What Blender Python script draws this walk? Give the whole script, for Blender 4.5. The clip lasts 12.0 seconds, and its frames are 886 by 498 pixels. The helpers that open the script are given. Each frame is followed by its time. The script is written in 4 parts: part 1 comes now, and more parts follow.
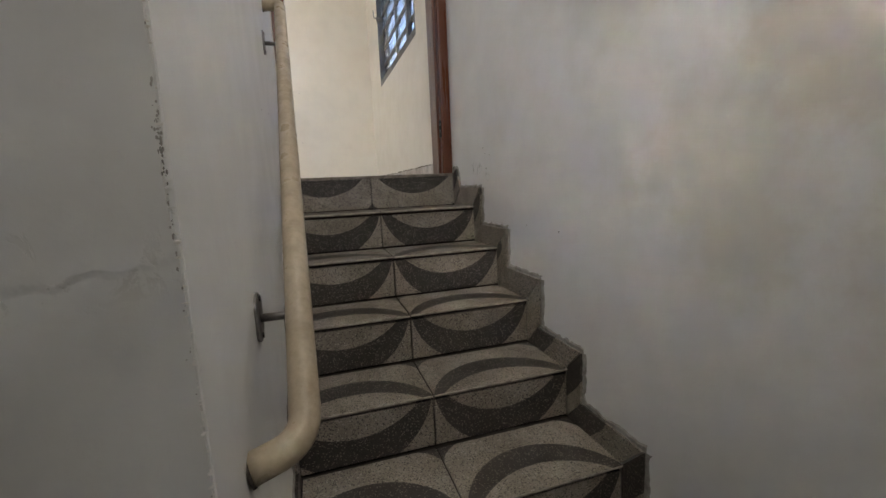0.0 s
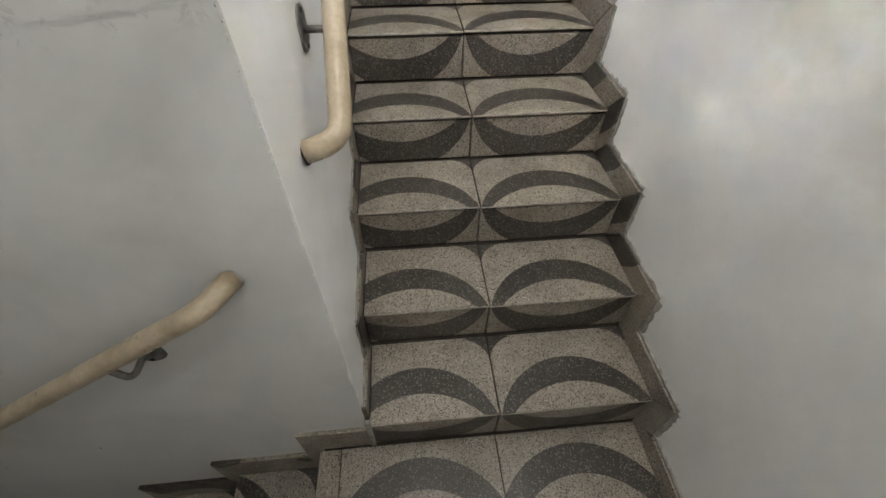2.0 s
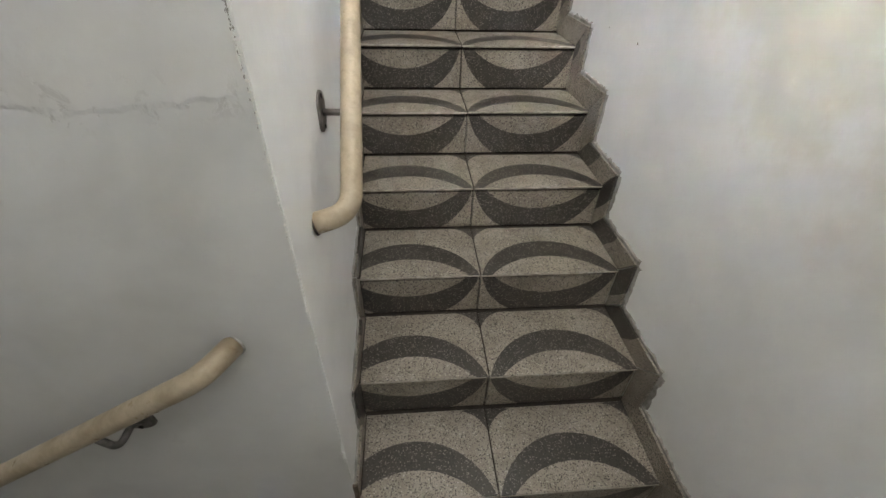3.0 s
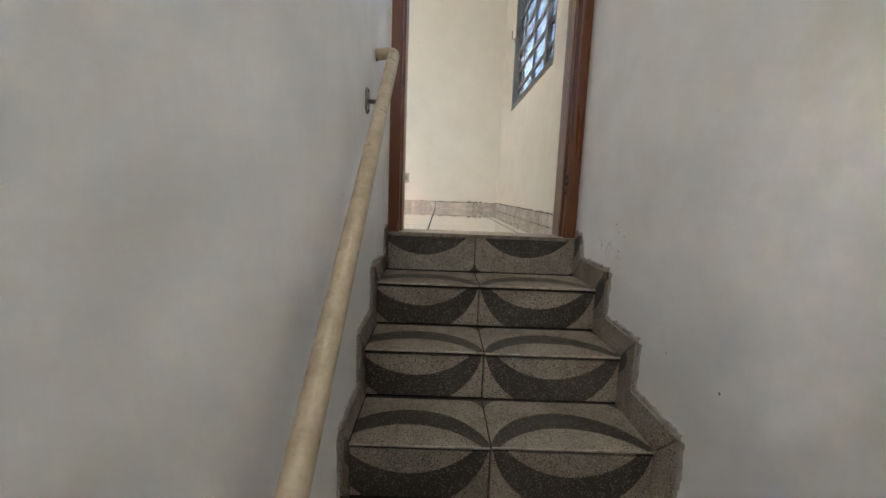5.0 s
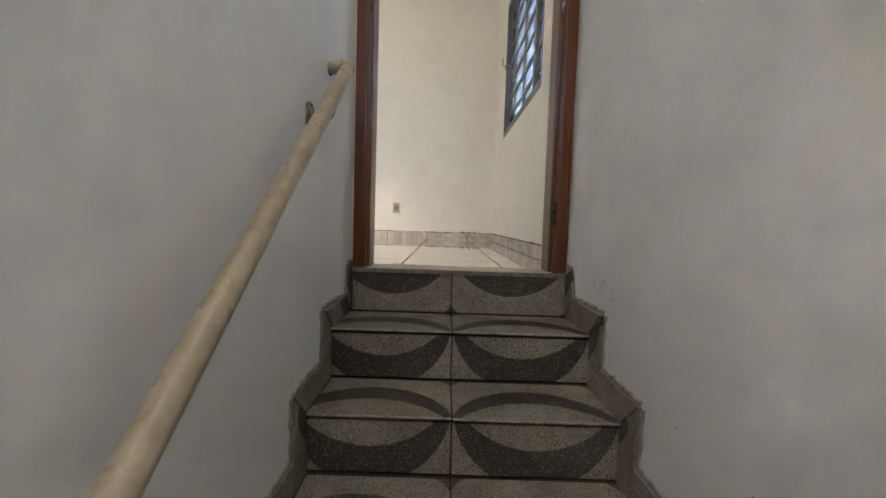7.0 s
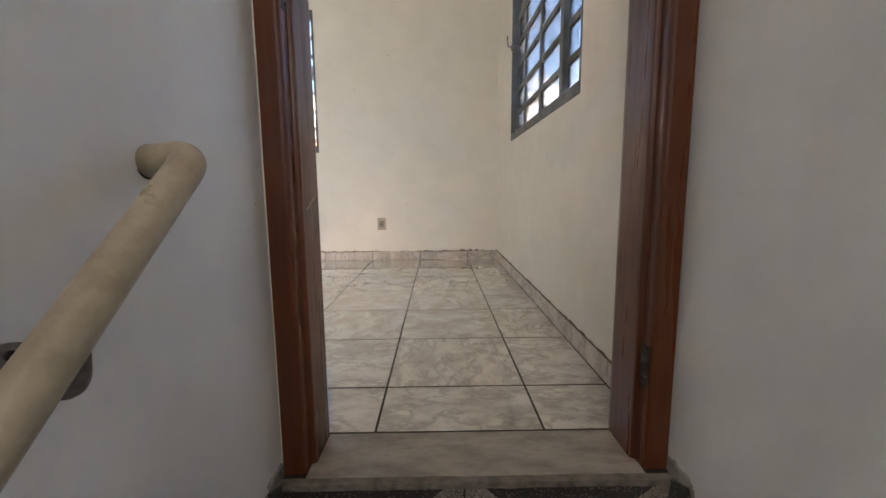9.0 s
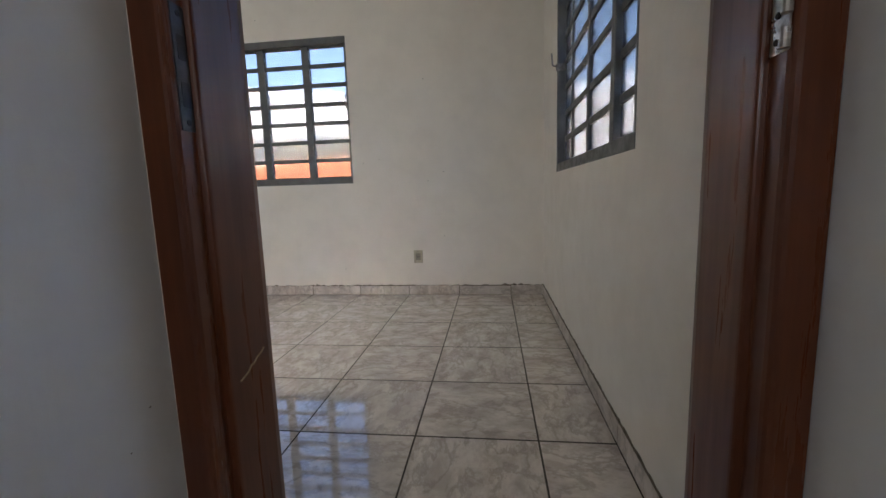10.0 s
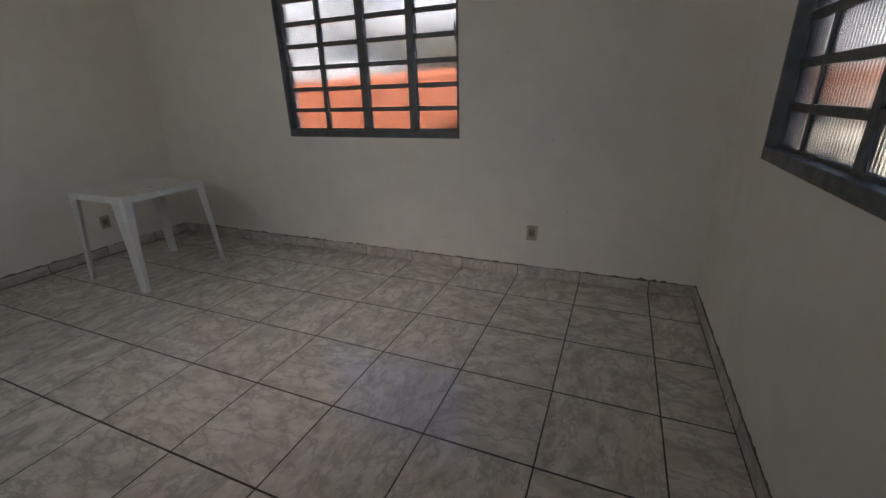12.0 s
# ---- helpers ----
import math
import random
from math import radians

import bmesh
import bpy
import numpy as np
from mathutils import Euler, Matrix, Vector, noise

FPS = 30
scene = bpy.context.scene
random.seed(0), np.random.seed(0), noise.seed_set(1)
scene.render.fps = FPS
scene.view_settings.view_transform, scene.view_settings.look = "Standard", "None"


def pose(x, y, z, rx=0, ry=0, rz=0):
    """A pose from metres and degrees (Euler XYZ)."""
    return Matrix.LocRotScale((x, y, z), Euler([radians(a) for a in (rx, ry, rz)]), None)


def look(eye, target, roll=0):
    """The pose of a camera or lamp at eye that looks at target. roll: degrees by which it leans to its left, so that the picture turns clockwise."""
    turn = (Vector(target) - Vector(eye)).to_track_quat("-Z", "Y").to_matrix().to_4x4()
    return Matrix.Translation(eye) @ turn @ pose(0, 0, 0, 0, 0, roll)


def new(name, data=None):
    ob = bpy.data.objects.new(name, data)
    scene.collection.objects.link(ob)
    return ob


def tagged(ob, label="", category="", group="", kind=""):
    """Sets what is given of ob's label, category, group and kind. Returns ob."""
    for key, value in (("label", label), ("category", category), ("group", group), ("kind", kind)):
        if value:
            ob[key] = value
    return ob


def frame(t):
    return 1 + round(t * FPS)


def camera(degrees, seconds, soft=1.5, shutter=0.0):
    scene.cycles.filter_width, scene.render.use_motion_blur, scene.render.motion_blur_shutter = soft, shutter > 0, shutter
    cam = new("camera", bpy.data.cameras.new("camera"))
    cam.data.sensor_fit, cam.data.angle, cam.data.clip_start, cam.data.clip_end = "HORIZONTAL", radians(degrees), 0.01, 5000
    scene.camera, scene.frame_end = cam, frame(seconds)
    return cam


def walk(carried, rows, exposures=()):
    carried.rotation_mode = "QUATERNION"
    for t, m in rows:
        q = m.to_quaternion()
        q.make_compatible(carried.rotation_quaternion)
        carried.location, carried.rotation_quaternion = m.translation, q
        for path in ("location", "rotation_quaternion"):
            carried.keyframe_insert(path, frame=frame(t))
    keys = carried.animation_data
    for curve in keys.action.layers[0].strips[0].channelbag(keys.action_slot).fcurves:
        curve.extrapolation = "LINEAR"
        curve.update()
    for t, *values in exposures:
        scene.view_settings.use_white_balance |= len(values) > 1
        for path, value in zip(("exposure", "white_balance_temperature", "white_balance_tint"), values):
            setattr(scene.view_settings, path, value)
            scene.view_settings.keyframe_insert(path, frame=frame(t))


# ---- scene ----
cam = camera(94.3, 12.0)
PATH = [
    (0, (-0.297, -2.18, -0.076), (0.288, -0.291, -0.371), -2.6),
    (0.5, (-0.195, -2.244, 0.031), (0.077, -0.372, -0.618), -3.6),
    (1, (-0.209, -2.293, 0.026), (-0.033, -0.528, -0.897), -2.5),
    (1.5, (-0.21, -2.303, 0.02), (-0.081, -0.762, -1.248), -1.6),
    (2, (-0.216, -2.303, 0.006), (-0.084, -0.946, -1.457), 0.3),
    (2.5, (-0.221, -2.304, 0.012), (-0.07, -0.925, -1.428), 1.7),
    (3, (-0.225, -2.305, 0.03), (-0.07, -0.744, -1.21), 1.9),
    (3.5, (-0.235, -2.283, 0.069), (-0.095, -0.491, -0.806), 2.3),
    (5.5, (-0.104, -1.794, 0.197), (-0.115, 0.192, -0.039), 2.4),
    (6, (-0.044, -1.79, 0.174), (-0.074, 0.198, -0.048), 2.8),
    (6.5, (-0.042, -1.723, 0.183), (-0.027, 0.27, 0.023), 2.5),
    (8.5, (-0.032, -1.125, 0.371), (-0.129, 0.87, 0.268), -1.3),
    (9, (-0.053, -0.826, 0.63), (-0.03, 1.156, 0.359), -0.5),
    (9.5, (0.047, -0.681, 0.756), (-0.052, 1.302, 0.509), -1.5),
    (10, (0.071, -0.502, 0.895), (-0.168, 1.466, 0.625), -1.8),
    (10.5, (0.025, -0.287, 1.014), (-0.254, 1.665, 0.676), -1.4),
    (11, (0.051, -0.139, 1.078), (-0.327, 1.774, 0.633), -1.2),
    (11.5, (0.043, 0.019, 1.202), (-0.489, 1.859, 0.626), -2.0),
    (12, (-0.063, 0.175, 1.299), (-0.8, 1.898, 0.601), -1.6),
]
EXPOSURES = [(t, stops, 7900 if t < 0.3 else 7500 if t < 4 else 8000 if t < 7 else 8000 if t < 9.7 else 7350, 18 if t < 0.3 else 15 if t < 8 else 19) for t, stops in (
    (0, 6.65), (0.5, 7.1), (1, 7.4), (2.0, 8.15), (2.5, 8.2), (3.5, 7.72), (5.5, 6.58), (6.0, 6.53), (6.5, 6.52), (8.5, 6.3), (9.0, 6.2), (9.5, 5.82), (10, 5.42), (10.5, 5.13), (11, 4.82), (11.5, 4.55), (12, 4.4))]
walk(cam, [(t, look(eye, target, roll)) for t, eye, target, roll in PATH], EXPOSURES)

# ---------------------------------------------------------------- world, sun
SUN_EL, SUN_AZ = 42.0, 205.0          # degrees; azimuth from +y towards +x
world = bpy.data.worlds.new("sky")
scene.world = world
world.use_nodes = True
wn = world.node_tree
sky = wn.nodes.new("ShaderNodeTexSky")
sky.sky_type, sky.sun_disc = "NISHITA", False
sky.sun_elevation, sky.sun_rotation = radians(SUN_EL), radians(SUN_AZ)
sky.dust_density, sky.ozone_density = 0.2, 3.0
wn.nodes["Background"].inputs["Strength"].default_value = 0.095
wn.links.new(sky.outputs[0], wn.nodes["Background"].inputs["Color"])
sun = new("sun", bpy.data.lights.new("sun", "SUN"))
sun.data.energy, sun.data.angle, sun.data.color = 4.5, radians(0.6), (1.0, 0.95, 0.88)
sdir = Vector((math.sin(radians(SUN_AZ)) * math.cos(radians(SUN_EL)), math.cos(radians(SUN_AZ)) * math.cos(radians(SUN_EL)), math.sin(radians(SUN_EL))))
sun.matrix_world = look(sdir * 50, (0, 0, 0))
# unseen fill lamp added at the stair ceiling, in a made-up opening
stair_fill = new("stair_fill", bpy.data.lights.new("stair_fill", "AREA"))
stair_fill.data.shape, stair_fill.data.size, stair_fill.data.size_y = "RECTANGLE", 0.36, 1.42
stair_fill.data.energy, stair_fill.data.color = 0.065, (0.89, 0.952, 1.0)
stair_fill.matrix_world = pose(-0.12, -1.68, 2.346)


# unseen fill lamp added high over the landing, in a made-up window opening
landing_fill = new("landing_fill", bpy.data.lights.new("landing_fill", "AREA"))
landing_fill.data.shape, landing_fill.data.size, landing_fill.data.size_y = "RECTANGLE", 0.70, 0.50
landing_fill.data.energy, landing_fill.data.color = 0.068, (0.87, 0.95, 1.0)
landing_fill.matrix_world = pose(-0.05, -2.796, 1.55, 90, 0, 0)
# unseen fill lamp added at the room's south wall, in a made-up window opening
room_fill = new("room_fill", bpy.data.lights.new("room_fill", "AREA"))
room_fill.data.shape, room_fill.data.size, room_fill.data.size_y = "RECTANGLE", 1.40, 1.10
room_fill.data.energy, room_fill.data.color = 0.33, (0.80, 0.945, 1.0)
room_fill.matrix_world = pose(-2.25, 0.196, 1.62, 90, 0, 0)


# ---------------------------------------------------------------- node helpers
def material(name, rough=0.6, metal=0.0, spec=0.5):
    m = bpy.data.materials.new(name)
    m.use_nodes = True
    nt = m.node_tree
    b = nt.nodes["Principled BSDF"]
    b.inputs["Roughness"].default_value = rough
    b.inputs["Metallic"].default_value = metal
    b.inputs["Specular IOR Level"].default_value = spec
    return m, nt, b


def put(nt, sock, v):
    if v is None:
        return
    if isinstance(v, (int, float)):
        sock.default_value = v
    elif isinstance(v, tuple):
        sock.default_value = (*v, 1.0) if len(v) == 3 and len(sock.default_value) == 4 else v
    else:
        nt.links.new(v, sock)


def mth(nt, op, a, b=None, c=None):
    n = nt.nodes.new("ShaderNodeMath")
    n.operation = op
    put(nt, n.inputs[0], a), put(nt, n.inputs[1], b), put(nt, n.inputs[2], c)
    return n.outputs[0]


def vmath(nt, op, a, b):
    n = nt.nodes.new("ShaderNodeVectorMath")
    n.operation = op
    put(nt, n.inputs[0], a), put(nt, n.inputs[1], b)
    return n.outputs[0]


def coords(nt, world_space=False):
    if world_space:
        return nt.nodes.new("ShaderNodeNewGeometry").outputs["Position"]
    return nt.nodes.new("ShaderNodeTexCoord").outputs["Object"]


def rand(nt):
    return nt.nodes.new("ShaderNodeObjectInfo").outputs["Random"]


def tex(nt, kind, vec, scale, detail=3.0, rough=0.5, distort=0.0):
    if kind == "noise":
        n = nt.nodes.new("ShaderNodeTexNoise")
        n.inputs["Detail"].default_value, n.inputs["Roughness"].default_value, n.inputs["Distortion"].default_value = detail, rough, distort
    else:
        n = nt.nodes.new("ShaderNodeTexVoronoi")
    n.inputs["Scale"].default_value = scale
    nt.links.new(vec, n.inputs["Vector"])
    return n


def ramp(nt, v, lo, hi, a=0.0, b=1.0):
    n = nt.nodes.new("ShaderNodeMapRange")
    n.interpolation_type = "SMOOTHSTEP"
    put(nt, n.inputs[0], v)
    for i, x in enumerate((lo, hi, a, b)):
        n.inputs[i + 1].default_value = x
    return n.outputs[0]


def mix(nt, f, a, b, mode="MIX"):
    n = nt.nodes.new("ShaderNodeMix")
    n.data_type, n.blend_type = "RGBA", mode
    put(nt, n.inputs["Factor"], f), put(nt, n.inputs[6], a), put(nt, n.inputs[7], b)
    return n.outputs[2]


def bump(nt, b, height, strength=0.3, dist=0.002):
    n = nt.nodes.new("ShaderNodeBump")
    n.inputs["Strength"].default_value, n.inputs["Distance"].default_value = strength, dist
    nt.links.new(height, n.inputs["Height"])
    nt.links.new(n.outputs[0], b.inputs["Normal"])


def sep(nt, v):
    n = nt.nodes.new("ShaderNodeSeparateXYZ")
    nt.links.new(v, n.inputs[0])
    return n.outputs


# ---------------------------------------------------------------- materials
def paint(name, base, stain, stain_amount, chip=0.0, rough=0.55, blot=1.3, marks=(), ledge=None):
    """Painted plaster with broad stains, scuffs and trowel relief."""
    m, nt, b = material(name, rough)
    p = coords(nt, True)
    big = tex(nt, "noise", p, blot, 4, 0.55, 0.4).outputs[0]
    mid = tex(nt, "noise", p, 7.0, 5, 0.6).outputs[0]
    col = mix(nt, mth(nt, "MULTIPLY", ramp(nt, big, 0.50, 0.72), stain_amount), base, stain)
    col = mix(nt, ramp(nt, mid, 0.35, 0.75, 0.0, 0.16), col, tuple(0.72 * c for c in base))
    speck = tex(nt, "voronoi", p, 9.0)
    dots = mth(nt, "MULTIPLY", mth(nt, "LESS_THAN", speck.outputs["Distance"], 0.035), mth(nt, "GREATER_THAN", sep(nt, speck.outputs["Color"])[0], 0.62))
    col = mix(nt, mth(nt, "MULTIPLY", dots, 0.75), col, (0.12, 0.10, 0.09))
    if chip:
        flake = tex(nt, "noise", p, 5.0, 8, 0.72, 0.6).outputs[0]
        col = mix(nt, mth(nt, "MULTIPLY", ramp(nt, flake, 0.66, 0.70), chip), col, (0.33, 0.30, 0.27))
    x, y, z = sep(nt, p)
    warp = mth(nt, "SUBTRACT", tex(nt, "noise", p, 4.0, 6, 0.62).outputs[0], 0.5)
    for (my, mz), size, colour, amount in marks:
        dy, dz = mth(nt, "SUBTRACT", y, my), mth(nt, "SUBTRACT", z, mz)
        d = mth(nt, "SQRT", mth(nt, "ADD", mth(nt, "MULTIPLY", dy, dy), mth(nt, "MULTIPLY", dz, dz)))
        d = mth(nt, "ADD", d, mth(nt, "MULTIPLY", warp, size * 2.6))
        f = ramp(nt, d, size * 0.25, size, amount, 0.0)
        if size < 0.1:
            f = mth(nt, "MULTIPLY", f, ramp(nt, tex(nt, "noise", p, 34.0, 6, 0.7, 0.4).outputs[0], 0.47, 0.60))
        col = mix(nt, f, col, colour)
    extra = None
    if ledge is not None:
        h = mth(nt, "ADD", mth(nt, "SUBTRACT", z, ledge), mth(nt, "MULTIPLY", warp, 0.10))
        near = ramp(nt, mth(nt, "ABSOLUTE", h), 0.002, 0.035, 1.0, 0.0)
        scab = ramp(nt, tex(nt, "noise", p, 26.0, 6, 0.7, 0.5).outputs[0], 0.57, 0.62)
        col = mix(nt, mth(nt, "MULTIPLY", mth(nt, "MULTIPLY", near, scab), 0.7), col, (0.50, 0.49, 0.47))
        col = mix(nt, ramp(nt, h, 0.0, 0.01, 0.0, 0.35), col, (0.76, 0.75, 0.72))
        extra = mth(nt, "ADD", mth(nt, "MULTIPLY", ramp(nt, h, -0.004, 0.004), 4.0), mth(nt, "MULTIPLY", mth(nt, "MULTIPLY", near, scab), -3.0))
    put(nt, b.inputs["Base Color"], col)
    relief = mth(nt, "ADD", mth(nt, "MULTIPLY", tex(nt, "noise", p, 3.2, 3).outputs[0], 3.0), tex(nt, "noise", p, 60.0, 4).outputs[0])
    if extra is not None:
        relief = mth(nt, "ADD", relief, extra)
    bump(nt, b, relief, 0.15, 0.003)
    put(nt, b.inputs["Roughness"], ramp(nt, mid, 0.3, 0.7, rough - 0.1, rough + 0.12))
    return m


DAMP, BROWN, SOOT = (0.60, 0.585, 0.45), (0.55, 0.46, 0.37), (0.40, 0.39, 0.37)
WALL_STAIR = paint("white_paint_stained", (0.85, 0.855, 0.85), (0.74, 0.73, 0.64), 0.4, rough=0.55, marks=(
    ((-1.58, -0.02), 0.32, DAMP, 0.40), ((-1.75, 0.12), 0.22, BROWN, 0.32), ((-1.30, 0.45), 0.32, DAMP, 0.32), ((-1.95, -0.25), 0.25, BROWN, 0.25),
    ((-0.26, 0.02), 0.05, SOOT, 0.7), ((-0.33, 0.0), 0.05, SOOT, 0.65), ((-0.42, -0.03), 0.035, SOOT, 0.5)))
WALL_CLEAN = paint("white_paint", (0.85, 0.85, 0.835), (0.77, 0.76, 0.69), 0.35, rough=0.5)
WALL_GREY = paint("grey_paint_old", (0.69, 0.69, 0.675), (0.55, 0.55, 0.53), 0.75, 0.10, rough=0.6, blot=2.1, ledge=-0.13)
WALL_ROOM = paint("cream_paint", (0.87, 0.815, 0.74), (0.80, 0.73, 0.64), 0.3, rough=0.5)
CEIL = paint("ceiling_paint", (0.78, 0.77, 0.73), (0.7, 0.66, 0.58), 0.3)
FACADE = paint("facade_paint", (0.80, 0.75, 0.60), (0.62, 0.56, 0.44), 0.5, rough=0.8)


def terrazzo(name, pattern):
    """Terrazzo-look tile: light ground, dark crescents, speckled."""
    m, nt, b = material(name, 0.38)
    p = coords(nt)
    x, y, z = sep(nt, p)

    def inside(cx, cy, r):
        dx, dy = mth(nt, "SUBTRACT", x, cx), mth(nt, "SUBTRACT", y, cy)
        d = mth(nt, "SQRT", mth(nt, "ADD", mth(nt, "MULTIPLY", dx, dx), mth(nt, "MULTIPLY", dy, dy)))
        return mth(nt, "LESS_THAN", mth(nt, "ADD", d, wob), r)

    wob = mth(nt, "MULTIPLY", mth(nt, "SUBTRACT", tex(nt, "noise", p, 160.0, 2).outputs[0], 0.5), 0.004)

    def arc(half, sag, up):
        r = (half * half + sag * sag) / (2 * sag)
        return inside(0.0, (sag - r) * up, r)

    def corner(yc, size):
        dx = mth(nt, "SUBTRACT", 0.235, mth(nt, "ABSOLUTE", x))
        dy = mth(nt, "ABSOLUTE", mth(nt, "SUBTRACT", y, yc))
        return mth(nt, "LESS_THAN", mth(nt, "ADD", mth(nt, "POWER", mth(nt, "MAXIMUM", dx, 0.0), 0.62), mth(nt, "POWER", dy, 0.62)), size ** 0.62)

    def minus(a, c):
        return mth(nt, "MULTIPLY", a, mth(nt, "SUBTRACT", 1.0, c))

    if pattern == "tread":
        dark = mth(nt, "MAXIMUM", minus(arc(0.231, 0.172, 1), arc(0.195, 0.087, 1)), corner(0.262, 0.085))
    elif pattern == "riser":
        dark = minus(arc(0.232, 0.203, -1), arc(0.205, 0.094, -1))
    elif pattern == "top":
        dark = mth(nt, "MAXIMUM", arc(0.205, 0.098, -1), corner(-0.173, 0.045))
    elif pattern == "whole":
        up = mth(nt, "GREATER_THAN", y, 0.0)
        a = minus(arc(0.272, 0.215, 1), arc(0.2136, 0.125, 1))
        c = minus(arc(0.231, 0.17, -1), arc(0.205, 0.094, -1))
        dark = mth(nt, "MAXIMUM", mth(nt, "MULTIPLY", up, a), minus(c, up))
    else:
        dark = mth(nt, "LESS_THAN", mth(nt, "ADD", mth(nt, "MULTIPLY", tex(nt, "noise", p, 5.0, 0).outputs[0], 1.0), mth(nt, "MULTIPLY", rand(nt), 0.6)), 0.63)
    off = vmath(nt, "ADD", p, mth(nt, "MULTIPLY", rand(nt), 31.0))
    v1 = tex(nt, "voronoi", off, 235.0)
    v2 = tex(nt, "voronoi", off, 430.0)
    r1, r2 = sep(nt, v1.outputs["Color"]), sep(nt, v2.outputs["Color"])
    pit = mth(nt, "LESS_THAN", v1.outputs["Distance"], mth(nt, "MULTIPLY", ramp(nt, r1[0], 0.10, 0.9), 0.50))
    pale = mth(nt, "GREATER_THAN", r1[1], mth(nt, "SUBTRACT", 0.76, mth(nt, "MULTIPLY", dark, 0.30)))
    chip1 = minus(pit, pale)
    grain1 = mth(nt, "MULTIPLY", pit, pale)
    chip2 = mth(nt, "LESS_THAN", v2.outputs["Distance"], mth(nt, "MULTIPLY", ramp(nt, r2[1], 0.25, 1.0), 0.44))
    cloud = tex(nt, "noise", off, 9.0, 5, 0.6).outputs[0]
    light = mix(nt, ramp(nt, cloud, 0.3, 0.72), (0.325, 0.288, 0.242), (0.225, 0.196, 0.162))
    light = mix(nt, mth(nt, "MULTIPLY", mth(nt, "MAXIMUM", chip1, mth(nt, "MULTIPLY", chip2, 0.7)), 0.95), light, (0.036, 0.030, 0.026))
    light = mix(nt, mth(nt, "MULTIPLY", grain1, 0.75), light, (0.50, 0.47, 0.42))
    deep = mix(nt, ramp(nt, cloud, 0.3, 0.7), (0.036, 0.031, 0.027), (0.054, 0.046, 0.039))
    deep = mix(nt, mth(nt, "MULTIPLY", mth(nt, "MAXIMUM", chip1, chip2), 0.75), deep, (0.016, 0.014, 0.013))
    deep = mix(nt, mth(nt, "MULTIPLY", grain1, 0.7), deep, (0.24, 0.22, 0.19))
    put(nt, b.inputs["Base Color"], mix(nt, dark, light, deep))
    put(nt, b.inputs["Roughness"], ramp(nt, cloud, 0.3, 0.7, 0.30, 0.5))
    bump(nt, b, mth(nt, "ADD", tex(nt, "noise", off, 220.0, 2).outputs[0], mth(nt, "MULTIPLY", chip1, -0.5)), 0.2, 0.0008)
    return m


T_TREAD, T_RISER, T_TOP = terrazzo("terrazzo_tread", "tread"), terrazzo("terrazzo_riser", "riser"), terrazzo("terrazzo_top_riser", "top")
T_WHOLE, T_CUT = terrazzo("terrazzo_whole", "whole"), terrazzo("terrazzo_offcut", "cut")
T_PLAIN = terrazzo("terrazzo_plain", "plain")


def ceramic(name, gloss):
    """Glossy marbled floor tile."""
    m, nt, b = material(name, 0.07, spec=0.5 + 0.5 * gloss)
    b.inputs["Coat Weight"].default_value, b.inputs["Coat Roughness"].default_value, b.inputs["Coat IOR"].default_value = gloss, 0.03, 1.65
    r = rand(nt)
    n = nt.nodes.new("ShaderNodeVectorRotate")
    n.rotation_type = "Z_AXIS"
    nt.links.new(coords(nt), n.inputs["Vector"])
    nt.links.new(mth(nt, "MULTIPLY", mth(nt, "FLOOR", mth(nt, "MULTIPLY", r, 4.0)), math.pi / 2), n.inputs["Angle"])
    p = vmath(nt, "ADD", n.outputs[0], mth(nt, "MULTIPLY", r, 57.0))
    st = nt.nodes.new("ShaderNodeMapping")
    st.inputs["Rotation"].default_value = (0, 0, radians(35))
    st.inputs["Scale"].default_value = (1.1, 1.9, 1.0)
    nt.links.new(p, st.inputs["Vector"])
    q = st.outputs[0]
    cloud = tex(nt, "noise", q, 6.2, 7, 0.66, 0.3).outputs[0]
    vein = mth(nt, "ABSOLUTE", mth(nt, "SUBTRACT", tex(nt, "noise", q, 4.6, 6, 0.62, 0.25).outputs[0], 0.5))
    fine = tex(nt, "noise", q, 22.0, 5, 0.65, 0.5).outputs[0]
    col = mix(nt, ramp(nt, cloud, 0.34, 0.66), (0.51, 0.44, 0.395), (0.72, 0.645, 0.595))
    col = mix(nt, ramp(nt, vein, 0.0, 0.05, 0.5, 0.0), col, (0.31, 0.262, 0.228))
    col = mix(nt, ramp(nt, fine, 0.45, 0.75, 0.0, 0.38), col, (0.40, 0.35, 0.30))
    put(nt, b.inputs["Base Color"], col)
    smear = tex(nt, "noise", coords(nt, True), 3.0, 5, 0.65).outputs[0]
    put(nt, b.inputs["Roughness"], ramp(nt, smear, 0.35, 0.7, 0.05 + 0.40 * (1 - gloss), 0.12 + 0.45 * (1 - gloss)))
    bump(nt, b, tex(nt, "noise", p, 8.0, 2).outputs[0], 0.06, 0.002)
    return m


CERAMIC, CERAMIC_DUSTY = ceramic("marbled_ceramic", 1.0), ceramic("dusty_marbled_ceramic", 0.0)


